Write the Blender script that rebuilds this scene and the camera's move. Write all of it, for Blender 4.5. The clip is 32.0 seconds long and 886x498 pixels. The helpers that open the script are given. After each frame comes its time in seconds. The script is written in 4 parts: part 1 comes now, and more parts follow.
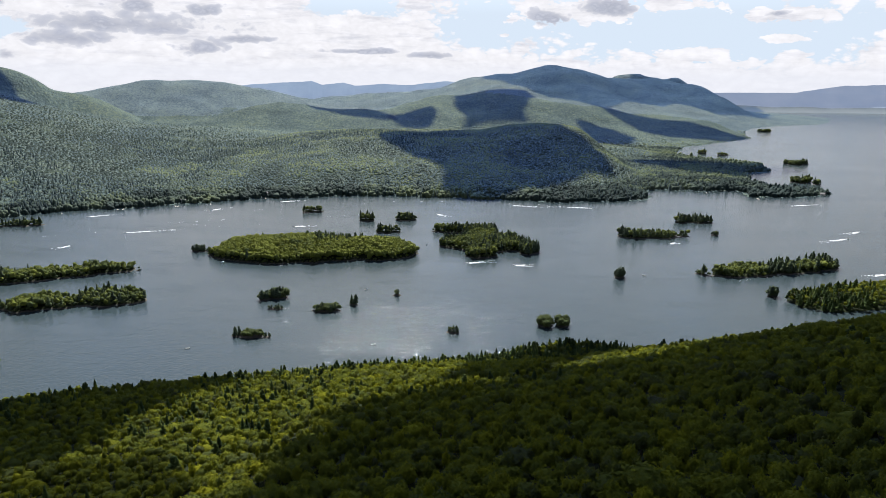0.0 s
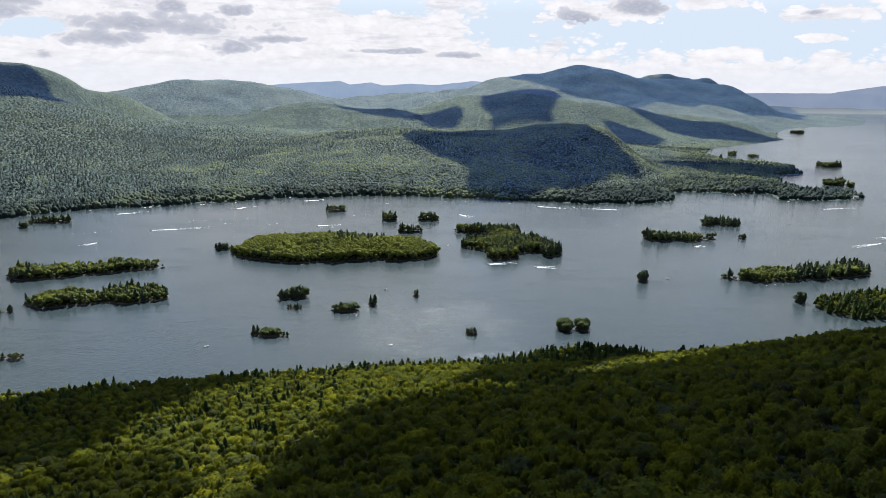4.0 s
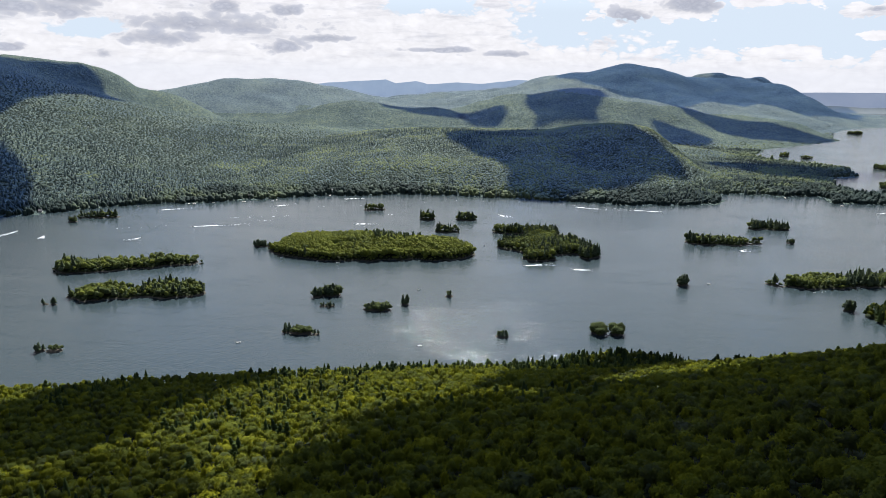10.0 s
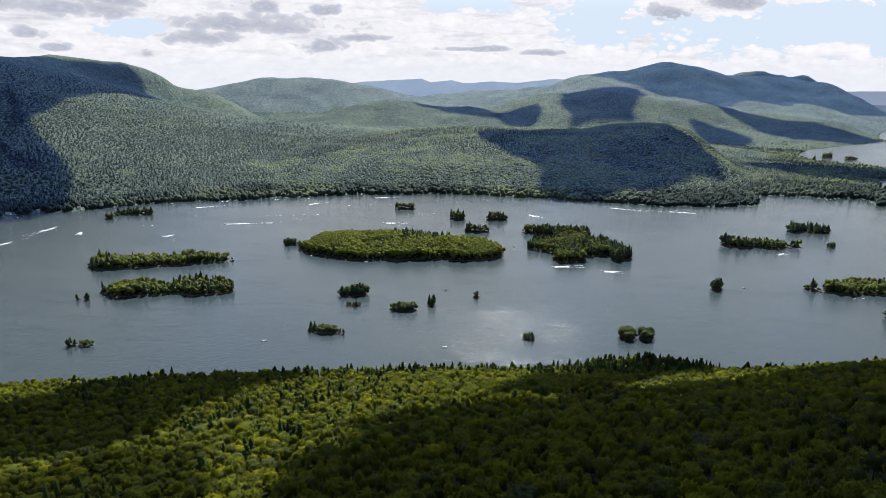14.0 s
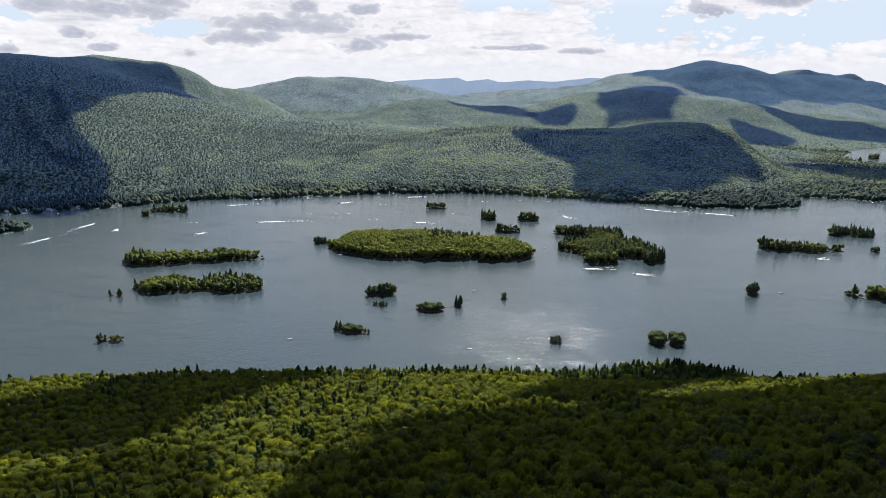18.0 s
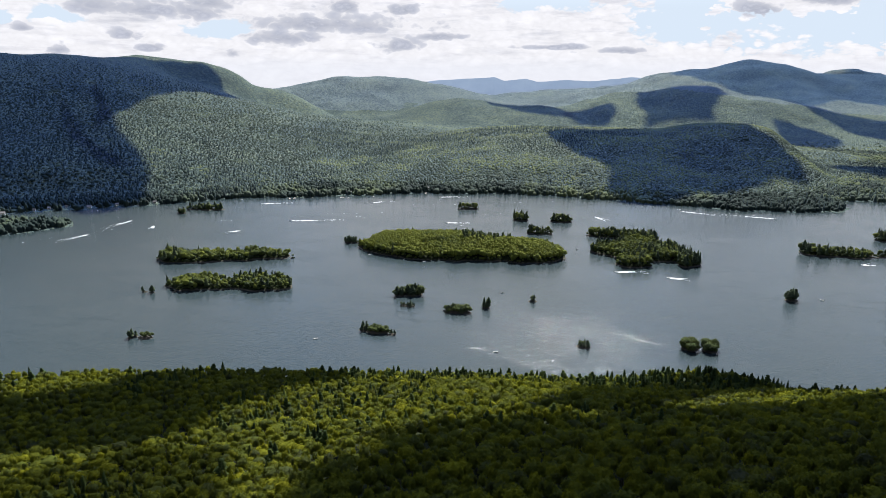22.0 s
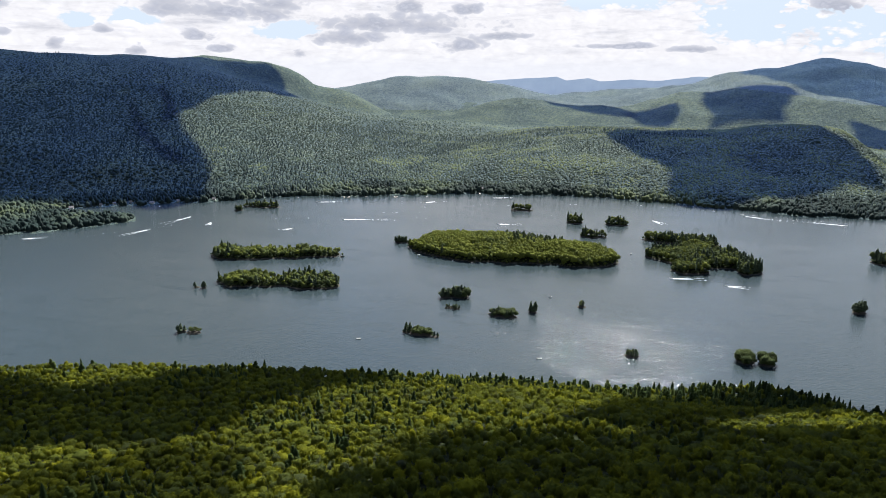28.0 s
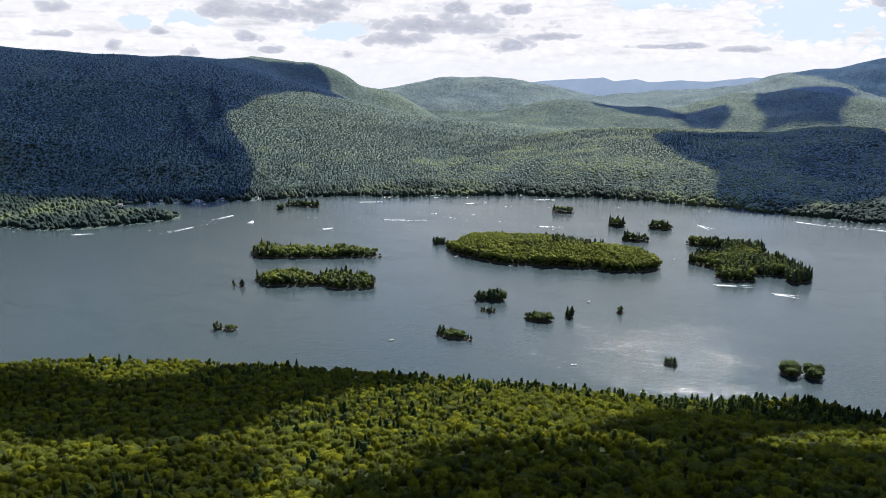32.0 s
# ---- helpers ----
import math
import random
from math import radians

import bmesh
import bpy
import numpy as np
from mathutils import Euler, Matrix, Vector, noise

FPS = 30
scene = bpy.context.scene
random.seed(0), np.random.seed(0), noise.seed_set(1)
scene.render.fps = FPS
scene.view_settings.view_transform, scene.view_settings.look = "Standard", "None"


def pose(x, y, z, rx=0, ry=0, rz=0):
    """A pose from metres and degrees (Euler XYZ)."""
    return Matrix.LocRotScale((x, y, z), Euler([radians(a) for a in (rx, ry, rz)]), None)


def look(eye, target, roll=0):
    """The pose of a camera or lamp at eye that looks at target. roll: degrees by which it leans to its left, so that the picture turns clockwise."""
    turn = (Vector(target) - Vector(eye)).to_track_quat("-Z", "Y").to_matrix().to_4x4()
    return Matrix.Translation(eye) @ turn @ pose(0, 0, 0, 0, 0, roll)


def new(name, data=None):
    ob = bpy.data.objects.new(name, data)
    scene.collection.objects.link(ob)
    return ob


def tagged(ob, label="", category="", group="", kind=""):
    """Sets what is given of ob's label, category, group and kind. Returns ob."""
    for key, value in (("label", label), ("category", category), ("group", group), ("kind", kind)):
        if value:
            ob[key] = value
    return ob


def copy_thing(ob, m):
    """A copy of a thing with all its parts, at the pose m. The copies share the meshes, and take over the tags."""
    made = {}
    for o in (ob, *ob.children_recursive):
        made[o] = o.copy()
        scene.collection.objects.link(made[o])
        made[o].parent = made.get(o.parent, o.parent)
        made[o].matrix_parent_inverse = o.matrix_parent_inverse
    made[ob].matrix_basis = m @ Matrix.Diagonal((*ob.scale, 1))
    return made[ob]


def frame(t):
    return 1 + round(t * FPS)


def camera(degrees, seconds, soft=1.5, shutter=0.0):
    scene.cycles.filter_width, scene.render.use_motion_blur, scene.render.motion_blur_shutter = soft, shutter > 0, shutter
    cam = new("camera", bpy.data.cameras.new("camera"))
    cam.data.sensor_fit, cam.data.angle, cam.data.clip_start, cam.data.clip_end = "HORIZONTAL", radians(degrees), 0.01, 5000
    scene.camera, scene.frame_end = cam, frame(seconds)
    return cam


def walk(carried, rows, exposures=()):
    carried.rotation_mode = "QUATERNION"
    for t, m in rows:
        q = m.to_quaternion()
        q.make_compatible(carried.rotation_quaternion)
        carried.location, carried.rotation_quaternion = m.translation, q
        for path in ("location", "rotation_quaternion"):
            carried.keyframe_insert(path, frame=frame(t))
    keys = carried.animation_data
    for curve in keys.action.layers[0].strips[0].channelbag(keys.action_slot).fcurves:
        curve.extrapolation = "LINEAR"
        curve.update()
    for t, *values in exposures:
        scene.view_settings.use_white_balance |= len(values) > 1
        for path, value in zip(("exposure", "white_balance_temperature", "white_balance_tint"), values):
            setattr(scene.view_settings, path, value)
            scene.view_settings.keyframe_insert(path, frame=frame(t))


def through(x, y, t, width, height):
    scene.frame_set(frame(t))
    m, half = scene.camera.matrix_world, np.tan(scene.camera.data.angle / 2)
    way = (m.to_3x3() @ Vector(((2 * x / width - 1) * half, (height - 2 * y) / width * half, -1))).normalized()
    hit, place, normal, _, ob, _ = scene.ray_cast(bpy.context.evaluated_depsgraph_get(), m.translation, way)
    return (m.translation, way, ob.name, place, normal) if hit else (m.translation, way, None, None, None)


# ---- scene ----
# the camera: seconds, eye, yaw to the left, pitch, roll
cam = camera(64.51, 32.0, 0.65)
ROWS = [
    (0, 0.0, 0.0, 225.0, 0.00, -13.97, 0.59),
    (1, 1.8, 1.1, 225.0, 0.56, -13.98, 0.60),
    (2, 3.6, 2.2, 224.9, 1.13, -14.00, 0.62),
    (3, 5.3, 3.2, 225.0, 1.69, -14.00, 0.63),
    (3.5, 6.2, 3.8, 225.0, 1.97, -14.00, 0.63),
    (5.5, 9.8, 5.9, 225.2, 3.10, -14.00, 0.65),
    (6, 10.8, 6.5, 225.3, 3.38, -14.00, 0.65),
    (7, 12.7, 7.7, 225.3, 3.91, -14.02, 0.64),
    (8, 14.4, 9.0, 225.3, 4.55, -14.05, 0.64),
    (9, 16.0, 10.3, 225.2, 5.25, -14.10, 0.65),
    (10, 17.6, 11.6, 225.2, 5.98, -14.14, 0.64),
    (11, 19.2, 13.1, 225.2, 6.72, -14.16, 0.62),
    (12, 20.9, 14.6, 225.2, 7.44, -14.18, 0.59),
    (13, 22.6, 16.2, 225.1, 8.17, -14.21, 0.56),
    (14, 24.3, 17.9, 225.1, 8.89, -14.24, 0.53),
    (14.5, 25.2, 18.7, 225.0, 9.25, -14.25, 0.51),
    (16.5, 28.5, 22.4, 225.0, 10.72, -14.30, 0.46),
    (17, 29.3, 23.3, 225.0, 11.09, -14.32, 0.45),
    (18, 30.8, 25.2, 225.0, 11.86, -14.34, 0.43),
    (19, 32.2, 27.2, 225.0, 12.62, -14.35, 0.42),
    (20, 33.8, 29.1, 225.0, 13.39, -14.35, 0.40),
    (21, 35.3, 31.2, 224.9, 14.16, -14.36, 0.38),
    (22, 37.0, 33.2, 224.9, 14.92, -14.39, 0.37),
    (23, 38.7, 35.2, 224.8, 15.69, -14.41, 0.35),
    (24, 40.2, 37.3, 224.8, 16.50, -14.43, 0.33),
    (25, 41.7, 39.3, 224.8, 17.34, -14.45, 0.31),
    (25.5, 42.5, 40.4, 224.8, 17.76, -14.46, 0.31),
    (27.5, 45.4, 44.7, 224.8, 19.48, -14.46, 0.28),
    (28, 46.1, 45.8, 224.8, 19.92, -14.45, 0.27),
    (29, 47.6, 48.1, 224.7, 20.78, -14.44, 0.26),
    (30, 49.0, 50.3, 224.5, 21.68, -14.42, 0.25),
    (31, 50.2, 52.4, 224.4, 22.64, -14.41, 0.24),
    (32, 51.2, 54.5, 224.3, 23.63, -14.40, 0.23),
]
EXPOSURE, KELVIN, TINT = 1.37, 5950, 15
walk(cam, [(t, pose(x, y, z, 0, 0, yaw) @ pose(0, 0, 0, 90 + pitch) @ pose(0, 0, 0, 0, 0, roll)) for t, x, y, z, yaw, pitch, roll in ROWS],
     [(0, EXPOSURE, KELVIN, TINT), (20, EXPOSURE, KELVIN, TINT), (32, EXPOSURE + 0.09, KELVIN, TINT)])

# ---- light: an afternoon sun ahead of the camera, over a partly cloudy sky ----
SUN_AZ, SUN_EL = radians(-4), radians(46)          # azimuth from +y towards +x
TO_SUN = Vector((math.sin(SUN_AZ) * math.cos(SUN_EL), math.cos(SUN_AZ) * math.cos(SUN_EL), math.sin(SUN_EL)))


class Nodes:
    """A small helper to write node trees."""

    def __init__(self, tree):
        self.tree = tree
        tree.nodes.clear()

    def add(self, kind, props=None, **inputs):
        node = self.tree.nodes.new(kind)
        for key, value in (props or {}).items():
            setattr(node, key, value)
        for key, value in inputs.items():
            name = key.replace("_", " ")
            socket = node.inputs[int(key[1:])] if key[0] == "i" and key[1:].isdigit() else node.inputs[name]
            self.put(socket, value)
        return node

    def put(self, socket, value):
        if isinstance(value, bpy.types.NodeSocket):
            self.tree.links.new(value, socket)
        else:
            socket.default_value = value

    def math(self, op, a, b=0.0, c=0.0):
        return self.add("ShaderNodeMath", {"operation": op}, i0=a, i1=b, i2=c).outputs[0]

    def ramp(self, fac, *stops):
        node = self.add("ShaderNodeValToRGB", Fac=fac)
        e = node.color_ramp.elements
        while len(e) < len(stops):
            e.new(0.5)
        for el, (at, col) in zip(e, stops):
            el.position = at
            el.color = (*col, 1) if not isinstance(col, float) else (col, col, col, 1)
        return node.outputs[0]

    def mix(self, fac, a, b, mode="MIX"):
        node = self.add("ShaderNodeMix", {"data_type": "RGBA", "blend_type": mode})
        self.put(node.inputs[0], fac)
        self.put(node.inputs[6], a)
        self.put(node.inputs[7], b)
        return node.outputs[2]

    def noise(self, vector, scale, detail=4.0, rough=0.55):
        return self.add("ShaderNodeTexNoise", Vector=vector, Scale=scale, Detail=detail, Roughness=rough).outputs[0]


def make_world():
    world = bpy.data.worlds.new("sky")
    world.use_nodes = True
    scene.world = world
    n = Nodes(world.node_tree)
    sky = n.add("ShaderNodeTexSky", {"sky_type": "NISHITA", "sun_disc": False, "sun_elevation": SUN_EL, "sun_rotation": SUN_AZ,
                                     "altitude": 300.0, "air_density": 1.0, "dust_density": 0.7, "ozone_density": 1.0})
    way = n.add("ShaderNodeTexCoord").outputs["Generated"]
    xyz = n.add("ShaderNodeSeparateXYZ", Vector=way).outputs
    up = xyz[2]
    east = n.math("MULTIPLY", n.math("ARCTAN2", xyz[0], xyz[1]), 57.2958)
    high = n.math("MULTIPLY", n.math("ARCSINE", up), 57.2958)
    side = n.add("ShaderNodeVectorMath", {"operation": "DOT_PRODUCT"}, i0=way, i1=(math.sin(SUN_AZ), math.cos(SUN_AZ), 0.0)).outputs["Value"]
    # cloud edges: lobes on lobes, on a sheet of azimuth and height
    flat = n.add("ShaderNodeMapping", i0=way, i1=(0.4, 0.1, 0.0), i3=(1.0, 1.0, 2.1)).outputs[0]
    soft = n.math("SUBTRACT", n.noise(flat, 7.0, 5.0, 0.55), 0.5)
    sheet = n.add("ShaderNodeCombineXYZ", X=east, Y=n.math("MULTIPLY", high, 1.8)).outputs[0]

    def billow(scale, detail):
        return n.math("ABSOLUTE", n.math("SUBTRACT", n.noise(sheet, scale, detail, 0.5), 0.5))

    big, lobes, small = billow(0.17, 1.0), billow(0.5, 2.0), billow(1.5, 4.0)
    puff = n.math("ADD", n.math("MULTIPLY", lobes, 2.4), n.math("MULTIPLY", small, 1.0))
    warp = n.math("SUBTRACT", n.math("ADD", n.math("MULTIPLY", big, 2.2), puff), 0.40)

    def patches(places, k):
        """The strongest of several clouds in azimuth and height, with lobed edges and flat bases."""
        best = -1.0
        for a, e, wa, we in places:
            da, de = n.math("DIVIDE", n.math("SUBTRACT", east, a), wa), n.math("DIVIDE", n.math("SUBTRACT", high, e), we)
            de = n.math("MAXIMUM", de, n.math("MULTIPLY", de, -1.5))
            dist = n.math("SQRT", n.math("ADD", n.math("MULTIPLY", da, da), n.math("MULTIPLY", de, de)))
            best = n.math("MAXIMUM", best, n.math("SUBTRACT", 1.0, dist))
        return n.math("ADD", best, n.math("MULTIPLY", warp, k))

    grey = patches([(-24.0, 3.2, 8.8, 0.95), (-27.1, 2.2, 3.6, 0.8), (-22.4, 4.5, 1.3, 0.65), (-18.2, 4.3, 1.3, 0.45), (-18.5, 1.7, 1.8, 0.9), (-15.1, 2.4, 2.4, 0.38), (-31.1, 1.0, 0.9, 0.5), (-6.4, 1.65, 3.3, 0.25),
                    (-1.3, 1.4, 2.6, 0.34), (8.4, 4.2, 1.9, 0.7), (12.4, 4.9, 2.4, 0.8), (24.3, 4.4, 0.8, 0.3), (-51.7, 3.9, 1.6, 0.6), (-51.9, 2.2, 1.4, 0.33), (-48.1, 1.5, 0.7, 0.7), (-44.8, 2.5, 0.8, 0.4),
                    (-42.7, 1.1, 1.0, 0.45), (-36.9, 4.0, 5.8, 1.1), (-38.4, 2.2, 1.2, 0.6), (-36.9, 1.3, 1.0, 0.3), (-32.5, 4.6, 2.6, 0.7)], 1.3)
    heaps = patches([(18.3, 1.4, 4.0, 0.85), (25.3, 2.7, 1.6, 0.5), (25.4, 1.3, 1.6, 0.8), (10.4, 4.6, 4.5, 1.2), (17.5, 5.1, 4.0, 0.55), (24.8, 4.3, 3.3, 0.65), (10.0, 1.6, 0.9, 0.5), (5.9, 1.8, 1.1, 0.6),
                     (4.6, 3.0, 0.6, 0.2), (16.4, 0.7, 11.0, 0.6), (22.1, 0.9, 2.7, 0.5), (-43.6, 2.5, 1.3, 0.75), (-34.3, 1.6, 1.5, 0.8), (-47.9, 2.4, 1.2, 0.6)], 1.5)
    gaps = patches([(-32.0, 2.7, 2.3, 0.8), (-6.8, 5.0, 3.8, 1.1), (3.7, 3.7, 4.2, 2.6), (20.0, 3.2, 16.5, 3.2), (-46.1, 3.1, 1.3, 0.65), (-42.9, 3.3, 1.7, 0.75)], -1.2)
    open_sky = n.ramp(gaps, (0.0, 0.0), (0.25, 1.0))
    heap = n.ramp(heaps, (0.02, 0.0), (0.16, 1.0))
    near = n.math("MAXIMUM", n.math("SUBTRACT", 1.0, open_sky), heap)
    overhead = n.math("MULTIPLY", n.ramp(n.noise(flat, 4.0, 6.0, 0.6), (0.42, 0.0), (0.50, 1.0)), n.ramp(up, (0.45, 1.0), (0.7, 0.1)))
    lift = n.ramp(up, (0.11, 0.0), (0.17, 1.0))
    cover = n.mix(lift, near, overhead)
    under = n.math("MULTIPLY", n.math("MULTIPLY", n.ramp(grey, (0.0, 0.0), (0.30, 0.7), (0.7, 1.0)), n.ramp(small, (0.0, 1.0), (0.3, 0.7))), n.math("SUBTRACT", 1.0, lift))
    bands = n.noise(n.add("ShaderNodeMapping", i0=sheet, i3=(0.22, 0.75, 1.0)).outputs[0], 1.0, 5.0, 0.62)
    wisps = n.math("MULTIPLY", n.ramp(bands, (0.50, 0.0), (0.72, 0.6)), n.ramp(up, (0.0, 0.5), (0.05, 1.0)))
    base = n.math("MAXIMUM", under, wisps)
    away = n.mix(lift, n.ramp(puff, (0.0, 0.93), (0.5, 1.05)), n.ramp(side, (0.70, 0.52), (0.98, 1.15)))
    glow = n.math("MULTIPLY", away, n.ramp(up, (0.09, 1.0), (0.45, 0.8)))
    lit = n.mix(1.0, n.mix(base, (3.12, 3.02, 2.82, 1), (1.62, 1.66, 1.76, 1)), glow, "MULTIPLY")
    deep = n.mix(1.0, sky.outputs[0], (0.6, 0.6, 0.6, 1), "MULTIPLY")
    clear = n.mix(n.ramp(up, (0.08, 1.0), (0.3, 0.0)), deep, (2.36, 2.64, 2.74, 1))
    clear = n.mix(1.0, clear, n.mix(lift, (1, 1, 1, 1), away), "MULTIPLY")
    col = n.mix(n.ramp(up, (0.0, 0.6), (0.02, 0.0)), n.mix(cover, clear, lit), (2.75, 2.75, 2.70, 1))
    back = n.add("ShaderNodeBackground", Color=col, Strength=0.12)
    n.add("ShaderNodeOutputWorld", Surface=back.outputs[0])


make_world()
sun = new("sun", bpy.data.lights.new("sun", "SUN"))
sun.data.energy, sun.data.angle, sun.data.color = 4.5, radians(0.53), (1.0, 0.955, 0.82)
sun.matrix_world = look(TO_SUN * 3000, (0, 0, 0))


# ---- materials ----
def material(name):
    mat = bpy.data.materials.new(name)
    mat.use_nodes = True
    return mat, Nodes(mat.node_tree)


def foliage(name, dark, mid, light, through=0.35, gloss=0.12, grain=0.8, relief=0.5, yellow=0.45, lift=0.0, patch=0.7):
    mat, n = material(name)
    tint = n.add("ShaderNodeAttribute", {"attribute_name": "tint"}).outputs["Fac"]
    place = n.add("ShaderNodeNewGeometry").outputs["Position"]
    fine = n.noise(place, grain, 3.0)
    broad = n.noise(place, 0.012, 2.0)
    v = n.math("ADD", tint, n.math("MULTIPLY", n.math("SUBTRACT", fine, 0.5), 0.55))
    v = n.math("ADD", v, n.math("MULTIPLY", n.math("SUBTRACT", broad, 0.5), patch))
    col = n.ramp(v, (0.1, dark), (0.5, mid), (0.95, light))
    bump = n.add("ShaderNodeBump", Strength=0.9, Distance=relief, Height=n.noise(place, grain * 1.6, 4.0, 0.65))
    facing = bump.outputs[0]
    if lift:      # bends shading skyward, evening out lit and shaded sides as haze would
        tilt = n.add("ShaderNodeVectorMath", {"operation": "SCALE"}, i0=facing)
        n.put(tilt.inputs["Scale"], 1.0 - lift)
        facing = n.add("ShaderNodeVectorMath", {"operation": "NORMALIZE"}, i0=n.add("ShaderNodeVectorMath", {"operation": "ADD"}, i0=tilt.outputs[0], i1=(0, 0, lift)).outputs[0]).outputs[0]
    b = n.add("ShaderNodeBsdfPrincipled", Base_Color=col, Roughness=0.7, Normal=facing)
    b.inputs["Specular IOR Level"].default_value = gloss
    leafy = n.mix(yellow, col, (0.175, 0.185, 0.008, 1))
    t = n.add("ShaderNodeBsdfTranslucent", Color=leafy, Normal=facing)
    m = n.add("ShaderNodeMixShader", i0=through, i1=b.outputs[0], i2=t.outputs[0])
    n.add("ShaderNodeOutputMaterial", Surface=m.outputs[0])
    return mat


LEAVES = foliage("broad_leaves", (0.047, 0.058, 0.040), (0.102, 0.126, 0.024), (0.225, 0.232, 0.014), through=0.48, gloss=0.01, grain=1.1, relief=0.9, yellow=0.72, patch=0.4)
NEEDLES = foliage("needles", (0.016, 0.030, 0.015), (0.052, 0.080, 0.026), (0.125, 0.160, 0.042), through=0.35, gloss=0.02)
# island trees: lighter, greyer leaf colours that carry the lake haze
HAZED_LEAVES = foliage("hazed_leaves", (0.060, 0.082, 0.046), (0.104, 0.136, 0.052), (0.198, 0.228, 0.044), through=0.5, gloss=0.02, grain=0.7, relief=0.35, yellow=0.5, lift=0.45)
HAZED_NEEDLES = foliage("hazed_needles", (0.050, 0.072, 0.050), (0.084, 0.114, 0.066), (0.136, 0.172, 0.074), through=0.45, gloss=0.02, grain=0.7, relief=0.35, yellow=0.32, lift=0.45)
# far foliage: haze is put into the colours as a bluish cast
FAR_HAZED_LEAVES = foliage("far_hazed_woods", (0.032, 0.052, 0.048), (0.074, 0.104, 0.080), (0.132, 0.166, 0.084), through=0.4, gloss=0.03, grain=0.25, relief=0.3, yellow=0.2, lift=0.45)
FAR_HAZED_NEEDLES = foliage("far_hazed_needles", (0.032, 0.052, 0.054), (0.058, 0.086, 0.082), (0.088, 0.118, 0.088), through=0.3, gloss=0.03, grain=0.25, relief=0.3, yellow=0.1, lift=0.45)


def canopy(name, dark, mid, light):
    """Unbroken woods on hills too far off to tell trees apart."""
    mat, n = material(name)
    place = n.add("ShaderNodeNewGeometry").outputs["Position"]
    crowns, stands = n.noise(place, 0.11, 4.0, 0.7), n.noise(place, 0.006, 5.0, 0.65)
    v = n.math("ADD", n.math("MULTIPLY", crowns, 0.6), n.math("MULTIPLY", stands, 0.4))
    col = n.ramp(v, (0.40, dark), (0.5, mid), (0.60, light))
    bump = n.add("ShaderNodeBump", Strength=1.0, Distance=16.0, Height=crowns)
    b = n.add("ShaderNodeBsdfPrincipled", Base_Color=col, Roughness=0.9, Normal=bump.outputs[0])
    b.inputs["Specular IOR Level"].default_value = 0.05
    n.add("ShaderNodeOutputMaterial", Surface=b.outputs[0])
    return mat


# haze painted into the woods' colour, paler and bluer on the farther slopes
HAZED_CANOPY = canopy("hazed_canopy", (0.050, 0.077, 0.084), (0.080, 0.114, 0.105), (0.116, 0.148, 0.110))
HAZIER_CANOPY = canopy("hazier_canopy", (0.066, 0.098, 0.124), (0.100, 0.138, 0.156), (0.136, 0.174, 0.166))


def bark():
    mat, n = material("bark")
    place = n.add("ShaderNodeNewGeometry").outputs["Position"]
    col = n.ramp(n.noise(place, 3.0, 5.0), (0.3, (0.05, 0.04, 0.03)), (0.7, (0.16, 0.13, 0.10)))
    b = n.add("ShaderNodeBsdfPrincipled", Base_Color=col, Roughness=0.9)
    n.add("ShaderNodeOutputMaterial", Surface=b.outputs[0])
    return mat


def soil(name, dark, light, scale):
    mat, n = material(name)
    place = n.add("ShaderNodeNewGeometry").outputs["Position"]
    big, small = n.noise(place, scale * 0.06, 4.0), n.noise(place, scale, 6.0)
    col = n.ramp(n.math("ADD", n.math("MULTIPLY", big, 0.5), n.math("MULTIPLY", small, 0.5)), (0.35, dark), (0.68, light))
    bump = n.add("ShaderNodeBump", Strength=0.8, Distance=1.0, Height=small)
    b = n.add("ShaderNodeBsdfPrincipled", Base_Color=col, Roughness=0.92, Normal=bump.outputs[0])
    b.inputs["Specular IOR Level"].default_value = 0.03
    n.add("ShaderNodeOutputMaterial", Surface=b.outputs[0])
    return mat


def plain(name, colour, rough=0.6, metal=0.0, wear=0.12):
    mat, n = material(name)
    place = n.add("ShaderNodeNewGeometry").outputs["Position"]
    col = n.mix(n.math("MULTIPLY", n.noise(place, 1.7, 5.0), wear * 2), (*colour, 1), tuple(c * 0.55 for c in colour) + (1,))
    b = n.add("ShaderNodeBsdfPrincipled", Base_Color=col, Roughness=rough, Metallic=metal)
    n.add("ShaderNodeOutputMaterial", Surface=b.outputs[0])
    return mat


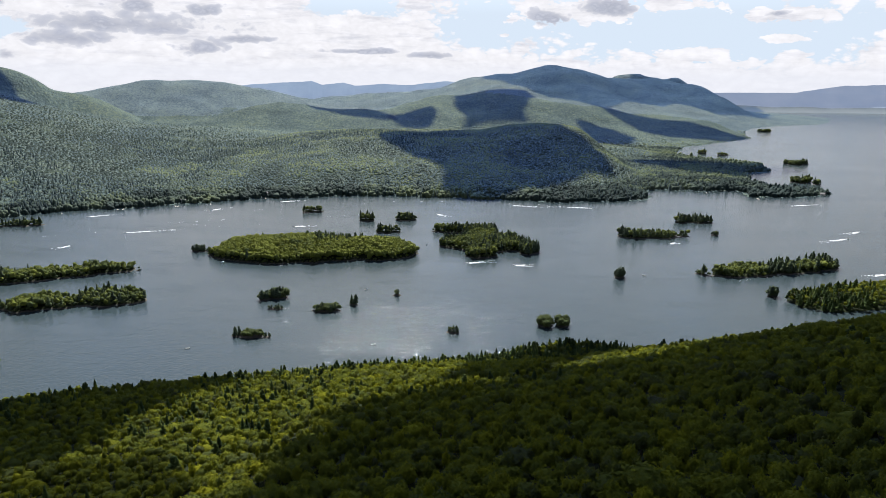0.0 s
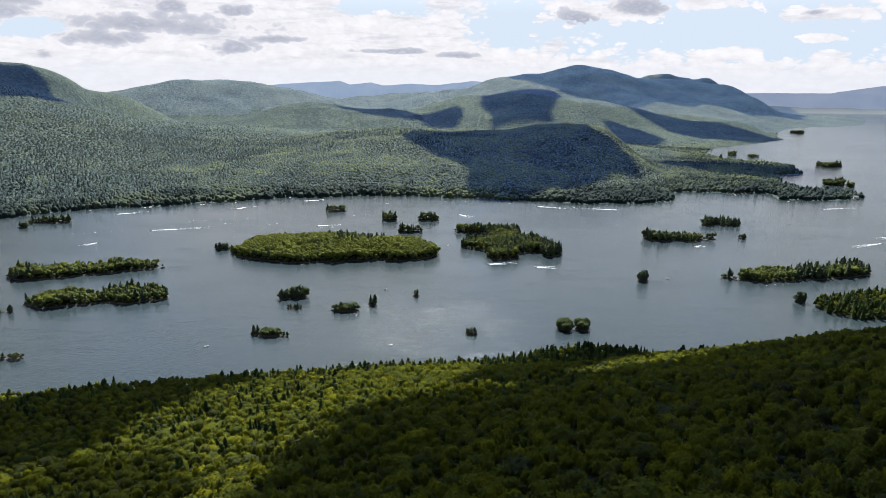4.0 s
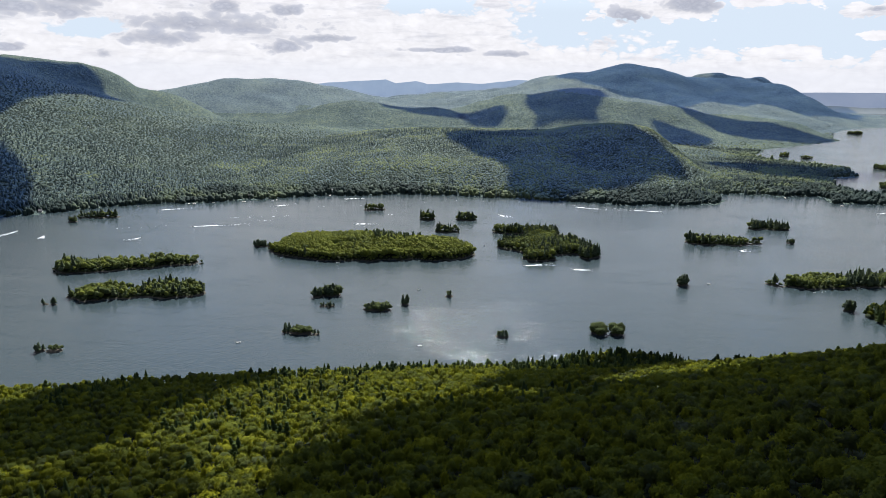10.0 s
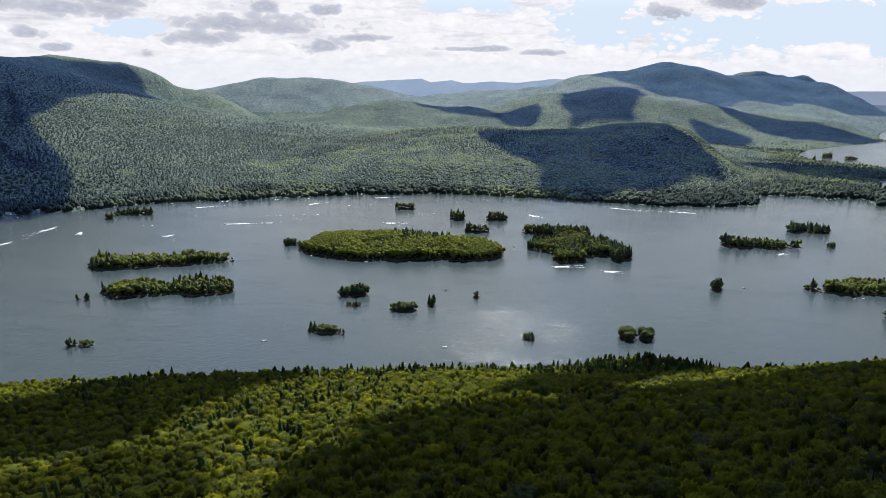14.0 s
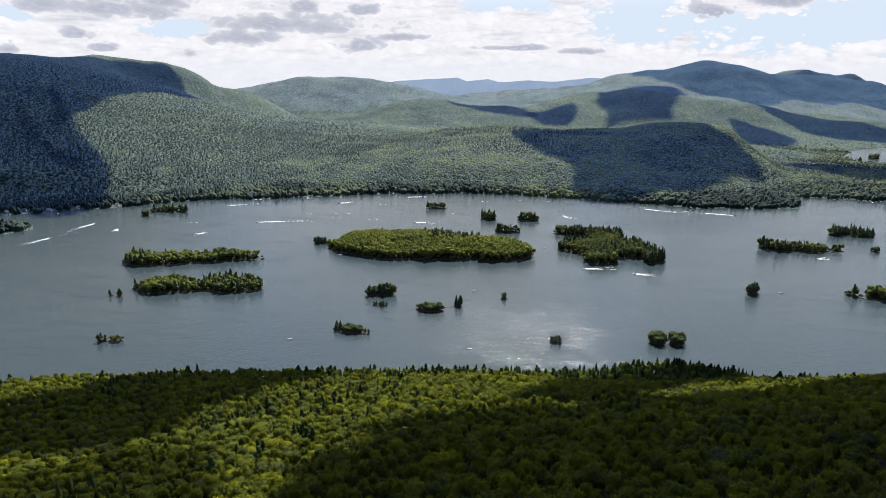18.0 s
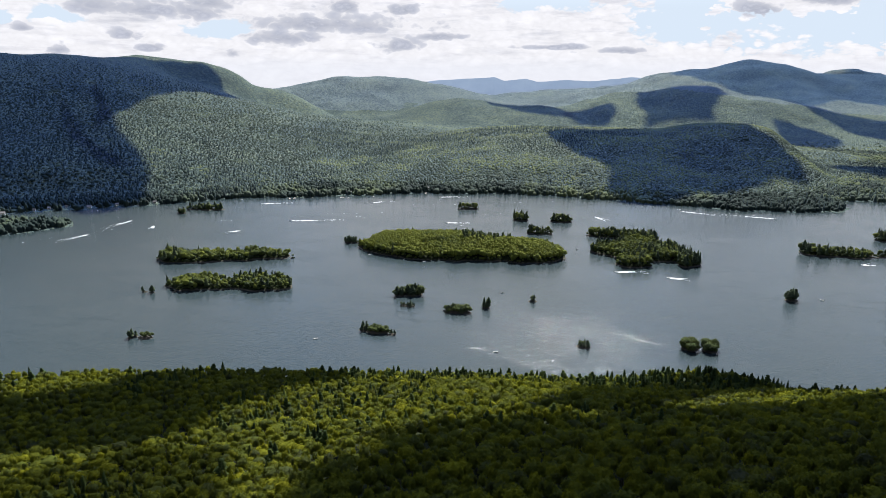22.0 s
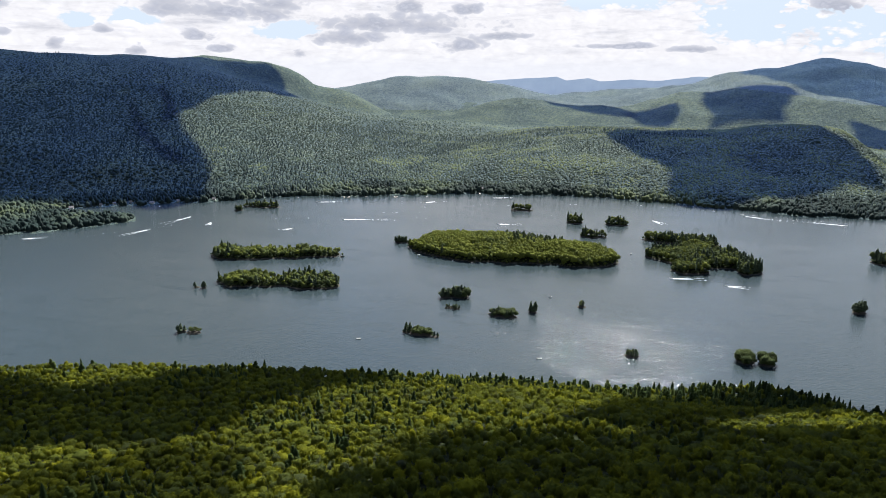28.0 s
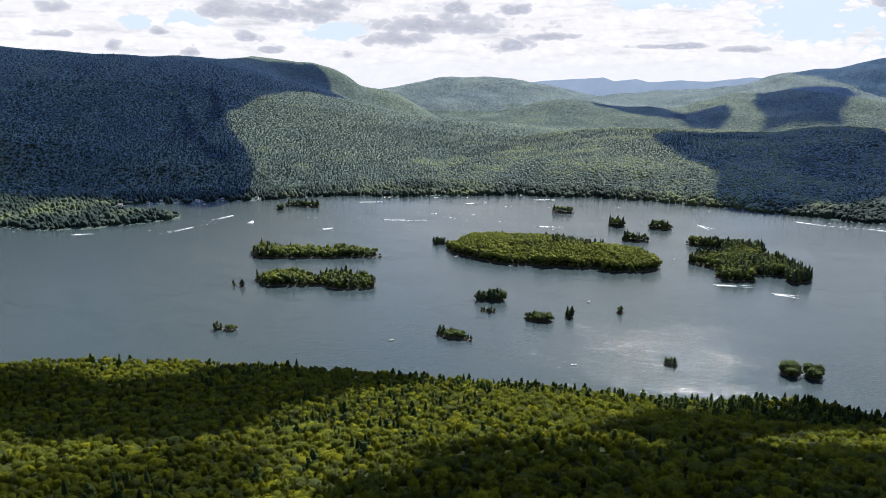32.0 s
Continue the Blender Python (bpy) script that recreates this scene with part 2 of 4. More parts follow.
def lake_water():
    mat, n = material("lake_water")
    place = n.add("ShaderNodeNewGeometry").outputs["Position"]
    chop = n.noise(place, 1.5, 2.0, 0.5)
    waves = n.noise(n.add("ShaderNodeMapping", i0=place, i2=(0, 0, radians(-14)), i3=(0.7, 1.0, 1.0)).outputs[0], 0.62, 3.0, 0.5)
    long = n.add("ShaderNodeMapping", i0=place, i2=(0, 0, radians(12)), i3=(0.35, 1.0, 1.0)).outputs[0]
    wind = n.noise(long, 0.009, 7.0, 0.68)
    calm = n.ramp(wind, (0.38, 0.75), (0.60, 1.1))
    gust = n.ramp(n.noise(long, 0.055, 4.0, 0.6), (0.46, 0.66), (0.64, 0.95))
    # extra waves in an oval placed to fit the sun's glitter in the camera's view
    off = n.add("ShaderNodeMapping", i0=place, i1=(100 / 220, -605 / 140, 0), i3=(1 / 220, 1 / 140, 0)).outputs[0]
    reach = n.add("ShaderNodeVectorMath", {"operation": "LENGTH"}, i0=off).outputs["Value"]
    gust = n.math("ADD", gust, n.math("MULTIPLY", n.ramp(reach, (0.4, 0.62), (1.5, 0.0)), n.ramp(n.noise(long, 0.11, 6.0, 0.8), (0.50, 0.0), (0.66, 1.0))))
    height = n.math("ADD", n.math("MULTIPLY", chop, 0.06), n.math("MULTIPLY", waves, 0.40))
    bump = n.add("ShaderNodeBump", Strength=n.math("MULTIPLY", calm, gust), Distance=1.0, Height=height)
    gloss = n.ramp(wind, (0.36, 0.095), (0.62, 0.12))
    b = n.add("ShaderNodeBsdfPrincipled", Base_Color=(0.030, 0.044, 0.049, 1), Roughness=gloss, IOR=1.33, Normal=bump.outputs[0])
    n.add("ShaderNodeOutputMaterial", Surface=b.outputs[0])
    return mat


def cloud_mist(name, tone):
    """Cloud: each skin scatters little; its tone colours the shadow, blues standing in for haze."""
    mat, n = material(name)
    d = n.add("ShaderNodeBsdfDiffuse", Color=(0.9, 0.9, 0.9, 1))
    t = n.add("ShaderNodeBsdfTransparent", Color=tone)
    m = n.add("ShaderNodeMixShader", i0=0.85, i1=d.outputs[0], i2=t.outputs[0])
    n.add("ShaderNodeOutputMaterial", Surface=m.outputs[0])
    return mat


BARK = bark()
FLOOR = soil("forest_floor", (0.012, 0.017, 0.008), (0.030, 0.036, 0.016), 0.4)
ROCK = soil("shore_rock", (0.035, 0.034, 0.028), (0.13, 0.12, 0.10), 0.5)
WATER = lake_water()
MIST = cloud_mist("cloud_mist", (0.29, 0.325, 0.42, 1))
GREY_MIST = cloud_mist("grey_cloud_mist", (0.60, 0.61, 0.63, 1))
HAZE_VEIL_MIST = cloud_mist("haze_veil_mist", (0.66, 0.78, 1.0, 1))
BLUE_MIST = cloud_mist("blue_cloud_mist", (0.42, 0.53, 0.84, 1))


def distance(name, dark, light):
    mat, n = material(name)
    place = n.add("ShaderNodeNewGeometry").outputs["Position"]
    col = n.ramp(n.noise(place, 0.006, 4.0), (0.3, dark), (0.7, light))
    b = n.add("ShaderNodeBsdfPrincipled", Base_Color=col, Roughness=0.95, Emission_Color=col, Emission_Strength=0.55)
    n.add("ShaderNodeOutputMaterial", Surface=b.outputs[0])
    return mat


# horizon land: haze is painted as colour and a faint glow of its own
HAZED_HILL = distance("hazed_hills", (0.17, 0.215, 0.27), (0.205, 0.25, 0.30))
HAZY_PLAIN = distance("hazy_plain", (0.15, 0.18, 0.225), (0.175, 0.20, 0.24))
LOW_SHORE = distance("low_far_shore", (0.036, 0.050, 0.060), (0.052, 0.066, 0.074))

# ---- numbers for the land ----
RNG = np.random.default_rng(11)
LATTICE = RNG.random((8, 256, 256))


def value_noise(x, y, scale, layer=0):
    """Smooth noise from 0 to 1, over metres."""
    u, v = np.asarray(x) / scale + 51.3, np.asarray(y) / scale + 17.7
    iu, iv = np.floor(u).astype(int), np.floor(v).astype(int)
    fu, fv = u - iu, v - iv
    fu, fv = fu * fu * (3 - 2 * fu), fv * fv * (3 - 2 * fv)
    t = LATTICE[layer]
    a, b = t[iu % 256, iv % 256], t[(iu + 1) % 256, iv % 256]
    c, d = t[iu % 256, (iv + 1) % 256], t[(iu + 1) % 256, (iv + 1) % 256]
    return (a * (1 - fu) + b * fu) * (1 - fv) + (c * (1 - fu) + d * fu) * fv


def fbm(x, y, scale, layer=0):
    return sum(value_noise(x, y, scale / 2**k, (layer + k) % 8) / 2**k for k in range(4)) / 1.875


def step(a, b, x):
    u = np.clip((np.asarray(x, float) - a) / (b - a), 0, 1)
    return u * u * (3 - 2 * u)


# the far shore of the lake, from the south-west round its capes to the north-east
FAR_SHORE = [(-1500, 480), (-931, 700), (-859, 712), (-784, 771), (-738, 857), (-765, 882), (-830, 874), (-900, 864), (-908, 882), (-862, 932), (-812, 962), (-785, 992), (-711, 1055), (-627, 1132), (-540, 1165),
             (-449, 1209), (-380, 1255), (-300, 1284), (-198, 1313), (-5, 1305), (121, 1288), (170, 1285), (205, 1258), (287, 1275), (382, 1298), (400, 1340),
             (418, 1412), (505, 1425), (519, 1404), (601, 1409), (582, 1345), (667, 1333), (783, 1386), (774, 1440), (690, 1480), (685, 1554), (727, 1685),
             (805, 1721), (849, 1869), (718, 2014), (699, 2130), (783, 2307), (1174, 2708), (1180, 2760), (1260, 2990), (1395, 3228), (1560, 3400), (1720, 3480), (1890, 3570), (2033, 3751), (2235, 4130), (2200, 4500), (2050, 5000), (1900, 5600),
             (-5000, 5600), (-5000, 480)]


def inland(x, y, ring):
    """Metres inside (plus) or outside (minus) a closed shoreline."""
    x, y = np.asarray(x, float), np.asarray(y, float)
    best, inside = np.full(x.shape, 1e18), np.zeros(x.shape, bool)
    for (ax, ay), (bx, by) in zip(ring, ring[1:] + ring[:1]):
        ex, ey = bx - ax, by - ay
        t = np.clip(((x - ax) * ex + (y - ay) * ey) / (ex * ex + ey * ey), 0, 1)
        best = np.minimum(best, (x - ax - t * ex) ** 2 + (y - ay - t * ey) ** 2)
        inside ^= ((ay > y) != (by > y)) & (x < ex * (y - ay) / (ey if ey else 1e-9) + ax)
    return np.where(inside, 1, -1) * np.sqrt(best)


RIDGES = []


def ridge(width, *crest):
    """A chain of hills: its crest as (x, y, height), and how far its flanks reach."""
    RIDGES.append((width, crest))


ridge(1300, (-2150, 900, 290), (-1808, 1450, 268), (-1687, 1560, 257), (-1604, 1640, 248))
ridge(430, (-1537, 1720, 212), (-1503, 1850, 230), (-1525, 2055, 259), (-1454, 2110, 247), (-1381, 2160, 238), (-1347, 2182, 229), (-1335, 2197, 206), (-1321, 2215, 189), (-1258, 2260, 170), (-1210, 2300, 160))
ridge(900, (-1100, 1980, 95), (-793, 2020, 76), (-498, 2000, 53), (-219, 1900, 76), (-125, 1890, 72))
ridge(1000, (-2300, 3000, 110), (-1633, 3236, 128), (-1354, 3369, 167), (-1171, 3441, 170), (-957, 3510, 120), (-686, 3578, 45))
ridge(520, (-661, 2926, 118), (-528, 2953, 86), (-391, 2974, 75), (-252, 2989, 34))
ridge(560, (-9, 1850, 46), (94, 1848, 74), (253, 1833, 97), (330, 1818, 84), (390, 1770, 40))
ridge(750, (-218, 3193, 44), (83, 3199, 130), (258, 3190, 157), (432, 3171, 122), (581, 3147, 55))
ridge(1150, (-300, 4400, 122), (111, 4299, 166), (386, 4383, 224), (669, 4349, 266), (904, 4408, 216), (1215, 4540, 210), (1300, 4520, 184), (1400, 4420, 184), (1450, 4300, 150))
ridge(420, (1450, 4300, 150), (1500, 4009, 80), (1560, 3750, 26))
ridge(520, (669, 4349, 240), (760, 3900, 165), (860, 3400, 105), (980, 3000, 60), (1100, 2770, 18))
ridge(330, (1100, 5010, 190), (1204, 5007, 222), (1338, 4973, 240), (1441, 4944, 219), (1470, 4936, 204), (1564, 4907, 213), (1652, 4878, 191), (1758, 4841, 147), (1862, 4802, 104))
ridge(420, (200, 4250, 170), (330, 3850, 120), (480, 3600, 80))
ridge(420, (1000, 4350, 190), (1130, 3800, 110), (1230, 3300, 40))


def far_land(x, y):
    edge = inland(x, y, FAR_SHORE) + 14 * (value_noise(x, y, 45, 5) - 0.5) + 8 * (value_noise(x, y, 17, 6) - 0.5)
    total = np.zeros(np.shape(x))
    for width, crest in RIDGES:
        high = np.zeros(np.shape(x))
        for (ax, ay, ah), (bx, by, bh) in zip(crest, crest[1:]):
            ex, ey = bx - ax, by - ay
            t = np.clip(((x - ax) * ex + (y - ay) * ey) / (ex * ex + ey * ey), 0, 1)
            u = np.clip(np.hypot(x - ax - t * ex, y - ay - t * ey) / width, 0, 1)
            high = np.maximum(high, (ah + (bh - ah) * t) * (1 - u) ** 2.2 * (1 + 2.2 * u))
        total += high**8
    hills = total**0.125 * step(-10, 150, edge)
    behind = ((y - 940) * 785 - (x + 815) * 300) / 840
    hills = hills * (1 - 0.88 * step(1500, 1830, x - 0.12 * (y - 4300)) * step(3400, 3600, y))
    hills = hills * (1 - 0.8 * step(330, 470, x) * step(2150, 1950, y)) * (1 - 0.7 * step(140, 260, x) * step(1450, 1330, y))
    hills = hills * np.where(x < -735, step(-30, 190, behind), 1.0)
    rough = (fbm(x, y, 420, 2) - 0.5) * (30 + 26 * step(2200, 3200, y)) * step(40, 500, edge) + (fbm(x, y, 130, 3) - 0.5) * (12 + 10 * step(2200, 3200, y)) * step(10, 150, edge)
    return np.where(edge > 0, 0.8 + 0.8 * step(0, 30, edge) + hills + rough * step(0, 60, hills), np.clip(edge * 0.15, -6, -0.3) - 0.5)


def near_land(x, y):
    """The mountainside under the camera, down to its own shore, and a low cape."""
    u, v = np.clip(x / 300, -2.2, 0.75), np.clip(y / 300, -0.6, 3)
    h = 161.6 - 59.7 * v - 17.8 * v * v + 99.5 * u - 43.9 * u * v + 6.4 * u * u - 6 - 6 * step(-60, 140, x)
    h = h + 13 * np.exp(-(((x - 100) / 62) ** 2) - ((y - 535) / 34) ** 2) - 9 * np.exp(-(((x - 190) / 42) ** 2) - ((y - 505) / 60) ** 2)
    h = h + (fbm(x, y, 90, 4) - 0.5) * 9 * step(0, 40, h)
    t = np.clip(((x - 388) * 140 + (y - 688) * 45) / (140 * 140 + 45 * 45), 0, 1)
    cape = 32 - np.hypot(x - 388 - 140 * t, y - 688 - 45 * t) + 10 * (value_noise(x, y, 25, 1) - 0.5)
    return np.maximum(np.where(h > 0, h + 1, np.clip(h * 0.4, -6, -0.4)), np.where(cape > 0, 1 + 3 * step(0, 30, cape), -6))


def ground(x, y):
    return np.maximum(near_land(x, y), far_land(x, y))


def solid(name, co, tri, mats, tint=None, which=None, smooth=True):
    """A mesh from arrays of places and triangles."""
    me = bpy.data.meshes.new(name)
    co, tri = np.ascontiguousarray(co, np.float32), np.ascontiguousarray(tri, np.int32)
    me.vertices.add(len(co))
    me.vertices.foreach_set("co", co.ravel())
    me.loops.add(tri.size)
    me.loops.foreach_set("vertex_index", tri.ravel())
    me.polygons.add(len(tri))
    me.polygons.foreach_set("loop_start", np.arange(0, tri.size, 3, dtype=np.int32))
    me.polygons.foreach_set("use_smooth", np.full(len(tri), smooth))
    if which is not None:
        me.polygons.foreach_set("material_index", np.ascontiguousarray(which, np.int32))
    me.update(calc_edges=True)
    if tint is not None:
        me.attributes.new("tint", "FLOAT", "POINT").data.foreach_set("value", np.ascontiguousarray(tint, np.float32))
    for m in mats:
        me.materials.append(m)
    me.validate()
    return me


def grid_faces(rows, cols, closed=False):
    i, j = np.meshgrid(np.arange(rows - 1), np.arange(cols if closed else cols - 1), indexing="ij")
    a, b = (i * cols + j).ravel(), (i * cols + (j + 1) % cols).ravel()
    c, d = a + cols, b + cols
    return np.concatenate([np.stack([a, b, d], 1), np.stack([a, d, c], 1)])


# ---- ground: one sheet round the camera, finest ahead ----
def make_ground():
    az = np.radians(np.concatenate([np.arange(-75, 45, 0.32), np.arange(45, 285, 4.0)]))
    r = np.concatenate([[0.001], np.arange(15, 700, 6.5), 700 * np.exp(np.linspace(0, math.log(5600 / 700), 270))[1:]])
    R, A = np.meshgrid(r, az, indexing="ij")
    X, Y = 25 + R * np.sin(A), 25 + R * np.cos(A)
    co = np.stack([X, Y, ground(X, Y)], -1).reshape(-1, 3)
    tri = grid_faces(len(r), len(az), True)[:, ::-1]
    mid = co[tri].mean(1)
    # haze-tinted canopy by distance from the camera: from 900 m, bluer from 3150 m
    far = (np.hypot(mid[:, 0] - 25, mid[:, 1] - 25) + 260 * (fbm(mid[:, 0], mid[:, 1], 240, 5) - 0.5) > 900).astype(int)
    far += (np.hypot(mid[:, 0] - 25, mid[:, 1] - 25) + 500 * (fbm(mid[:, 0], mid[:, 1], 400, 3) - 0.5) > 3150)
    tagged(new("ground", solid("ground", co, tri, [FLOOR, HAZED_CANOPY, HAZIER_CANOPY], which=far)), "wooded mountainsides and dark forest floor round a lake", "ground", kind="structure")
    a = np.linspace(0, 2 * np.pi, 180, endpoint=False)
    rr = np.array([1.0, 60, 200, 500, 1000, 2000, 3500, 4900, 6300])
    R, A = np.meshgrid(rr, a, indexing="ij")
    co = np.stack([25 + R * np.sin(A), 25 + R * np.cos(A), 0 * R], -1).reshape(-1, 3)
    tagged(new("water", solid("water", co, grid_faces(len(rr), 180, True)[:, ::-1], [WATER])), "wide grey-blue lake water with wind ripples", "lake", kind="structure")


make_ground()


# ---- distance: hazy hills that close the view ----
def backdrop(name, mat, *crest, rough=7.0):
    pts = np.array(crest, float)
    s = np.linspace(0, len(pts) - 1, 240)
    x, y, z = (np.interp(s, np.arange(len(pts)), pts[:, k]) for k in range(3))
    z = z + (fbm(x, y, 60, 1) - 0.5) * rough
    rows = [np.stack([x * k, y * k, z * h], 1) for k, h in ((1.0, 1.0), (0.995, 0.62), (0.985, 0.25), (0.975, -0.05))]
    tagged(new(name, solid(name, np.concatenate(rows), grid_faces(4, 240)[:, ::-1], [mat])), "far horizon land with haze painted in as a bluish glow", "hills", kind="structure")


backdrop("backdrop", HAZED_HILL, (-2600, 4050, 90), (-1900, 4400, 100), (-1370, 4757, 137), (-1265, 4786, 149), (-1086, 4829, 161), (-959, 4856, 166), (-896, 4868, 173), (-830, 4880, 149), (-756, 4892, 157), (-688, 4902, 164),
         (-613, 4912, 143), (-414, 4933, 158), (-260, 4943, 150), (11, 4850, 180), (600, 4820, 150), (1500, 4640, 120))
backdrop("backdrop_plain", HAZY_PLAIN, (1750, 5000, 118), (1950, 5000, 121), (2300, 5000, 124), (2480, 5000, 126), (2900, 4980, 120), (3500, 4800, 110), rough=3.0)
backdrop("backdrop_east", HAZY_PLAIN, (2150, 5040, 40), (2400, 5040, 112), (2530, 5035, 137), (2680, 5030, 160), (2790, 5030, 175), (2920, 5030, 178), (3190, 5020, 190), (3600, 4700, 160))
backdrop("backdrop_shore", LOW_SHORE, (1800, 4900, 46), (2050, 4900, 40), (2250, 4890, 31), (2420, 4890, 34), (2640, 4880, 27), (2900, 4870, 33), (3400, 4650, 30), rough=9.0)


# ---- unseen cumulus above the view, placed and shaped to cast the shadows on the land ----
def ball(level):
    bm = bmesh.new()
    bmesh.ops.create_icosphere(bm, subdivisions=level, radius=1.0)
    co = np.array([v.co[:] for v in bm.verts])
    tri = np.array([[v.index for v in f.verts] for f in bm.faces])
    bm.free()
    return co, tri


BALLS = {k: ball(k) for k in (1, 2, 3)}


def cloud(base, mat, outline, seed):
    """A cumulus with a flat base and a heaped top, whose shadow has this outline on the land."""
    rng = np.random.default_rng(seed)
    pts = np.array(outline, float)
    lift = (base - pts[:, 2]) / TO_SUN.z
    px, py = pts[:, 0] + TO_SUN.x * lift, pts[:, 1] + TO_SUN.y * lift
    m = 96
    u = np.linspace(0, len(pts), m, endpoint=False)
    at = np.arange(len(pts) + 1)
    x, y = np.interp(u, at, np.append(px, px[0])), np.interp(u, at, np.append(py, py[0]))
    for _ in range(2):
        x, y = (np.roll(x, 1) + 2 * x + np.roll(x, -1)) / 4, (np.roll(y, 1) + 2 * y + np.roll(y, -1)) / 4
    cx, cy = x.mean(), y.mean()
    size = np.sqrt(np.ptp(x) * np.ptp(y))
    a = u / len(pts) * 2 * np.pi
    ragged = 1 + sum(0.035 / k**0.6 * np.sin((3 * k + 2) * a + rng.random() * 6) for k in range(1, 6)) + rng.normal(0, 0.012, m)
    rows = []
    f = np.array([0.02, 0.25, 0.45, 0.62, 0.76, 0.87, 0.95, 1.0])
    for k in f:
        heap = np.sqrt(1 - k * k) * 0.06 * size
        bulge = 1 + 0.22 * k * k * np.sin(7 * a + 9 * k + rng.random()) * np.sin(4 * a - 13 * k) + rng.normal(0, 0.02, m) * k
        rows.append(np.stack([cx + (x - cx) * ragged * k, cy + (y - cy) * ragged * k, base + heap * bulge], 1))
    for k in f[::-1][1:]:
        rows.append(np.stack([cx + (x - cx) * ragged * k, cy + (y - cy) * ragged * k, base - 0.02 * size * (1 - k) + rng.normal(0, 2, m)], 1))
    tagged(new("cumulus_cloud", solid("cumulus_cloud", np.concatenate(rows), grid_faces(len(rows), m, True), [mat])),
           "unseen cumulus cloud above the view, casting its shadow on the land", "cloud", kind="structure")


def cumulus(gx, gy, gz, rx, ry, turn=0.0):
    """A cloud whose shadow is a rounded oblong about (gx, gy)."""
    c, s = math.cos(turn), math.sin(turn)
    ring = []
    for k in range(12):
        a = k * math.pi / 6
        q = (abs(math.cos(a)) ** 3 + abs(math.sin(a)) ** 3) ** (-1 / 3) * 0.96
        i, j = rx * q * math.cos(a), ry * q * math.sin(a)
        ring.append((gx + c * i - s * j, gy + s * i + c * j, gz))
    cloud(2300.0 if gy > 2500 else 1500.0 if gy > 900 else 950.0, BLUE_MIST if gy > 900 else MIST, ring, int(abs(gx) + abs(gy)))


cloud(950, MIST, [(-80, 40, 130), (-60, 160, 114), (-56, 205, 105), (-52, 240, 100), (-53, 260, 92), (-42, 286, 84), (-24, 299, 82), (6, 315, 78), (50, 338, 76), (110, 350, 80), (170, 372, 80), (330, 430, 60), (400, 100, 120),
                     (330, -60, 150), (0, -80, 140)], 1)
cloud(950, MIST, [(-2, 328, 74), (4, 370, 62), (14, 415, 48), (40, 470, 30), (70, 510, 20), (130, 560, 15), (240, 560, 15), (310, 480, 30), (300, 420, 50), (150, 408, 60), (88, 408, 56), (56, 398, 58), (50, 360, 72),
                     (48, 335, 78)], 2)
cloud(950, GREY_MIST, [(-190, 110, 85), (-90, 110, 98), (-75, 170, 96), (-85, 215, 88), (-115, 262, 72), (-165, 265, 62), (-205, 200, 68)], 12)
cloud(950, MIST, [(-420, 262, 25), (-330, 264, 36), (-246, 248, 54), (-200, 254, 60), (-172, 266, 62), (-152, 296, 57), (-164, 335, 49), (-155, 372, 41), (-158, 408, 31), (-140, 424, 27), (-138, 446, 20), (-160, 478, 8), (-236, 475, 8),
                     (-300, 435, 10), (-292, 385, 22), (-345, 345, 22), (-440, 320, 10)], 3)
cumulus(-405, 325, 15, 80, 56)
cloud(1500, BLUE_MIST, [(-188, 1790, 88), (-93, 1628, 69), (-26, 1511, 55), (-3, 1404, 33), (15, 1285, 8), (110, 1275, 6), (140, 1330, 14), (215, 1400, 20), (320, 1470, 20), (374, 1490, 21), (360, 1600, 57),
                        (342, 1680, 75), (310, 1880, 80), (90, 1950, 60), (-100, 1900, 92)], 4)
cloud(1500, BLUE_MIST, [(-2400, 1750, 260), (-1650, 1850, 235), (-1480, 1960, 215), (-1330, 2110, 170), (-1160, 2060, 136), (-1075, 1910, 126), (-1110, 1640, 124), (-1085, 1420, 106), (-1030, 1240, 84), (-915, 1140, 54),
                        (-805, 1130, 28), (-750, 1050, 13), (-790, 975, 6), (-830, 935, 5), (-960, 880, 10), (-1400, 780, 13), (-2000, 700, 60)], 5)
cloud(2300, BLUE_MIST, [(47, 3180, 141), (318, 3190, 163), (396, 3094, 148), (318, 2892, 114), (322, 2760, 66), (60, 2700, 60), (88, 2806, 79), (40, 2936, 106)], 6)
cloud(2300, BLUE_MIST, [(-252, 2919, 74), (-54, 3010, 108), (-25, 2846, 84), (-70, 2700, 44), (-162, 2740, 44)], 7)
cloud(2300, BLUE_MIST, [(600, 3150, 80), (720, 3200, 95), (850, 3050, 70), (960, 2900, 50), (1060, 2760, 25), (1180, 2720, 5), (1130, 2560, 0), (960, 2560, 8), (850, 2590, 14), (760, 2780, 36), (680, 2950, 55)], 8)
cloud(2300, BLUE_MIST, [(520, 2850, 60), (626, 2780, 36), (705, 2600, 17), (620, 2380, 20), (500, 2450, 30)], 9)
# bluish veil added over the far mountain, for shade and haze together
cloud(2300, HAZE_VEIL_MIST, [(487, 3200, 130), (520, 3800, 170), (150, 4300, 170), (300, 4700, 170), (900, 4800, 200), (1500, 5000, 210), (2100, 4900, 60), (1950, 4200, 20), (1600, 3650, 30), (1350, 3560, 60), (1100, 3560, 91),
                            (800, 3300, 88)], 10)
cloud(1500, BLUE_MIST, [(470, 1790, 25), (500, 1850, 22), (600, 1860, 18), (720, 1850, 14), (870, 1830, 6), (890, 1720, 3), (780, 1650, 4), (680, 1580, 8), (590, 1630, 14), (530, 1720, 20)], 11)
cumulus(-390, 2950, 80, 220, 90, radians(-20))


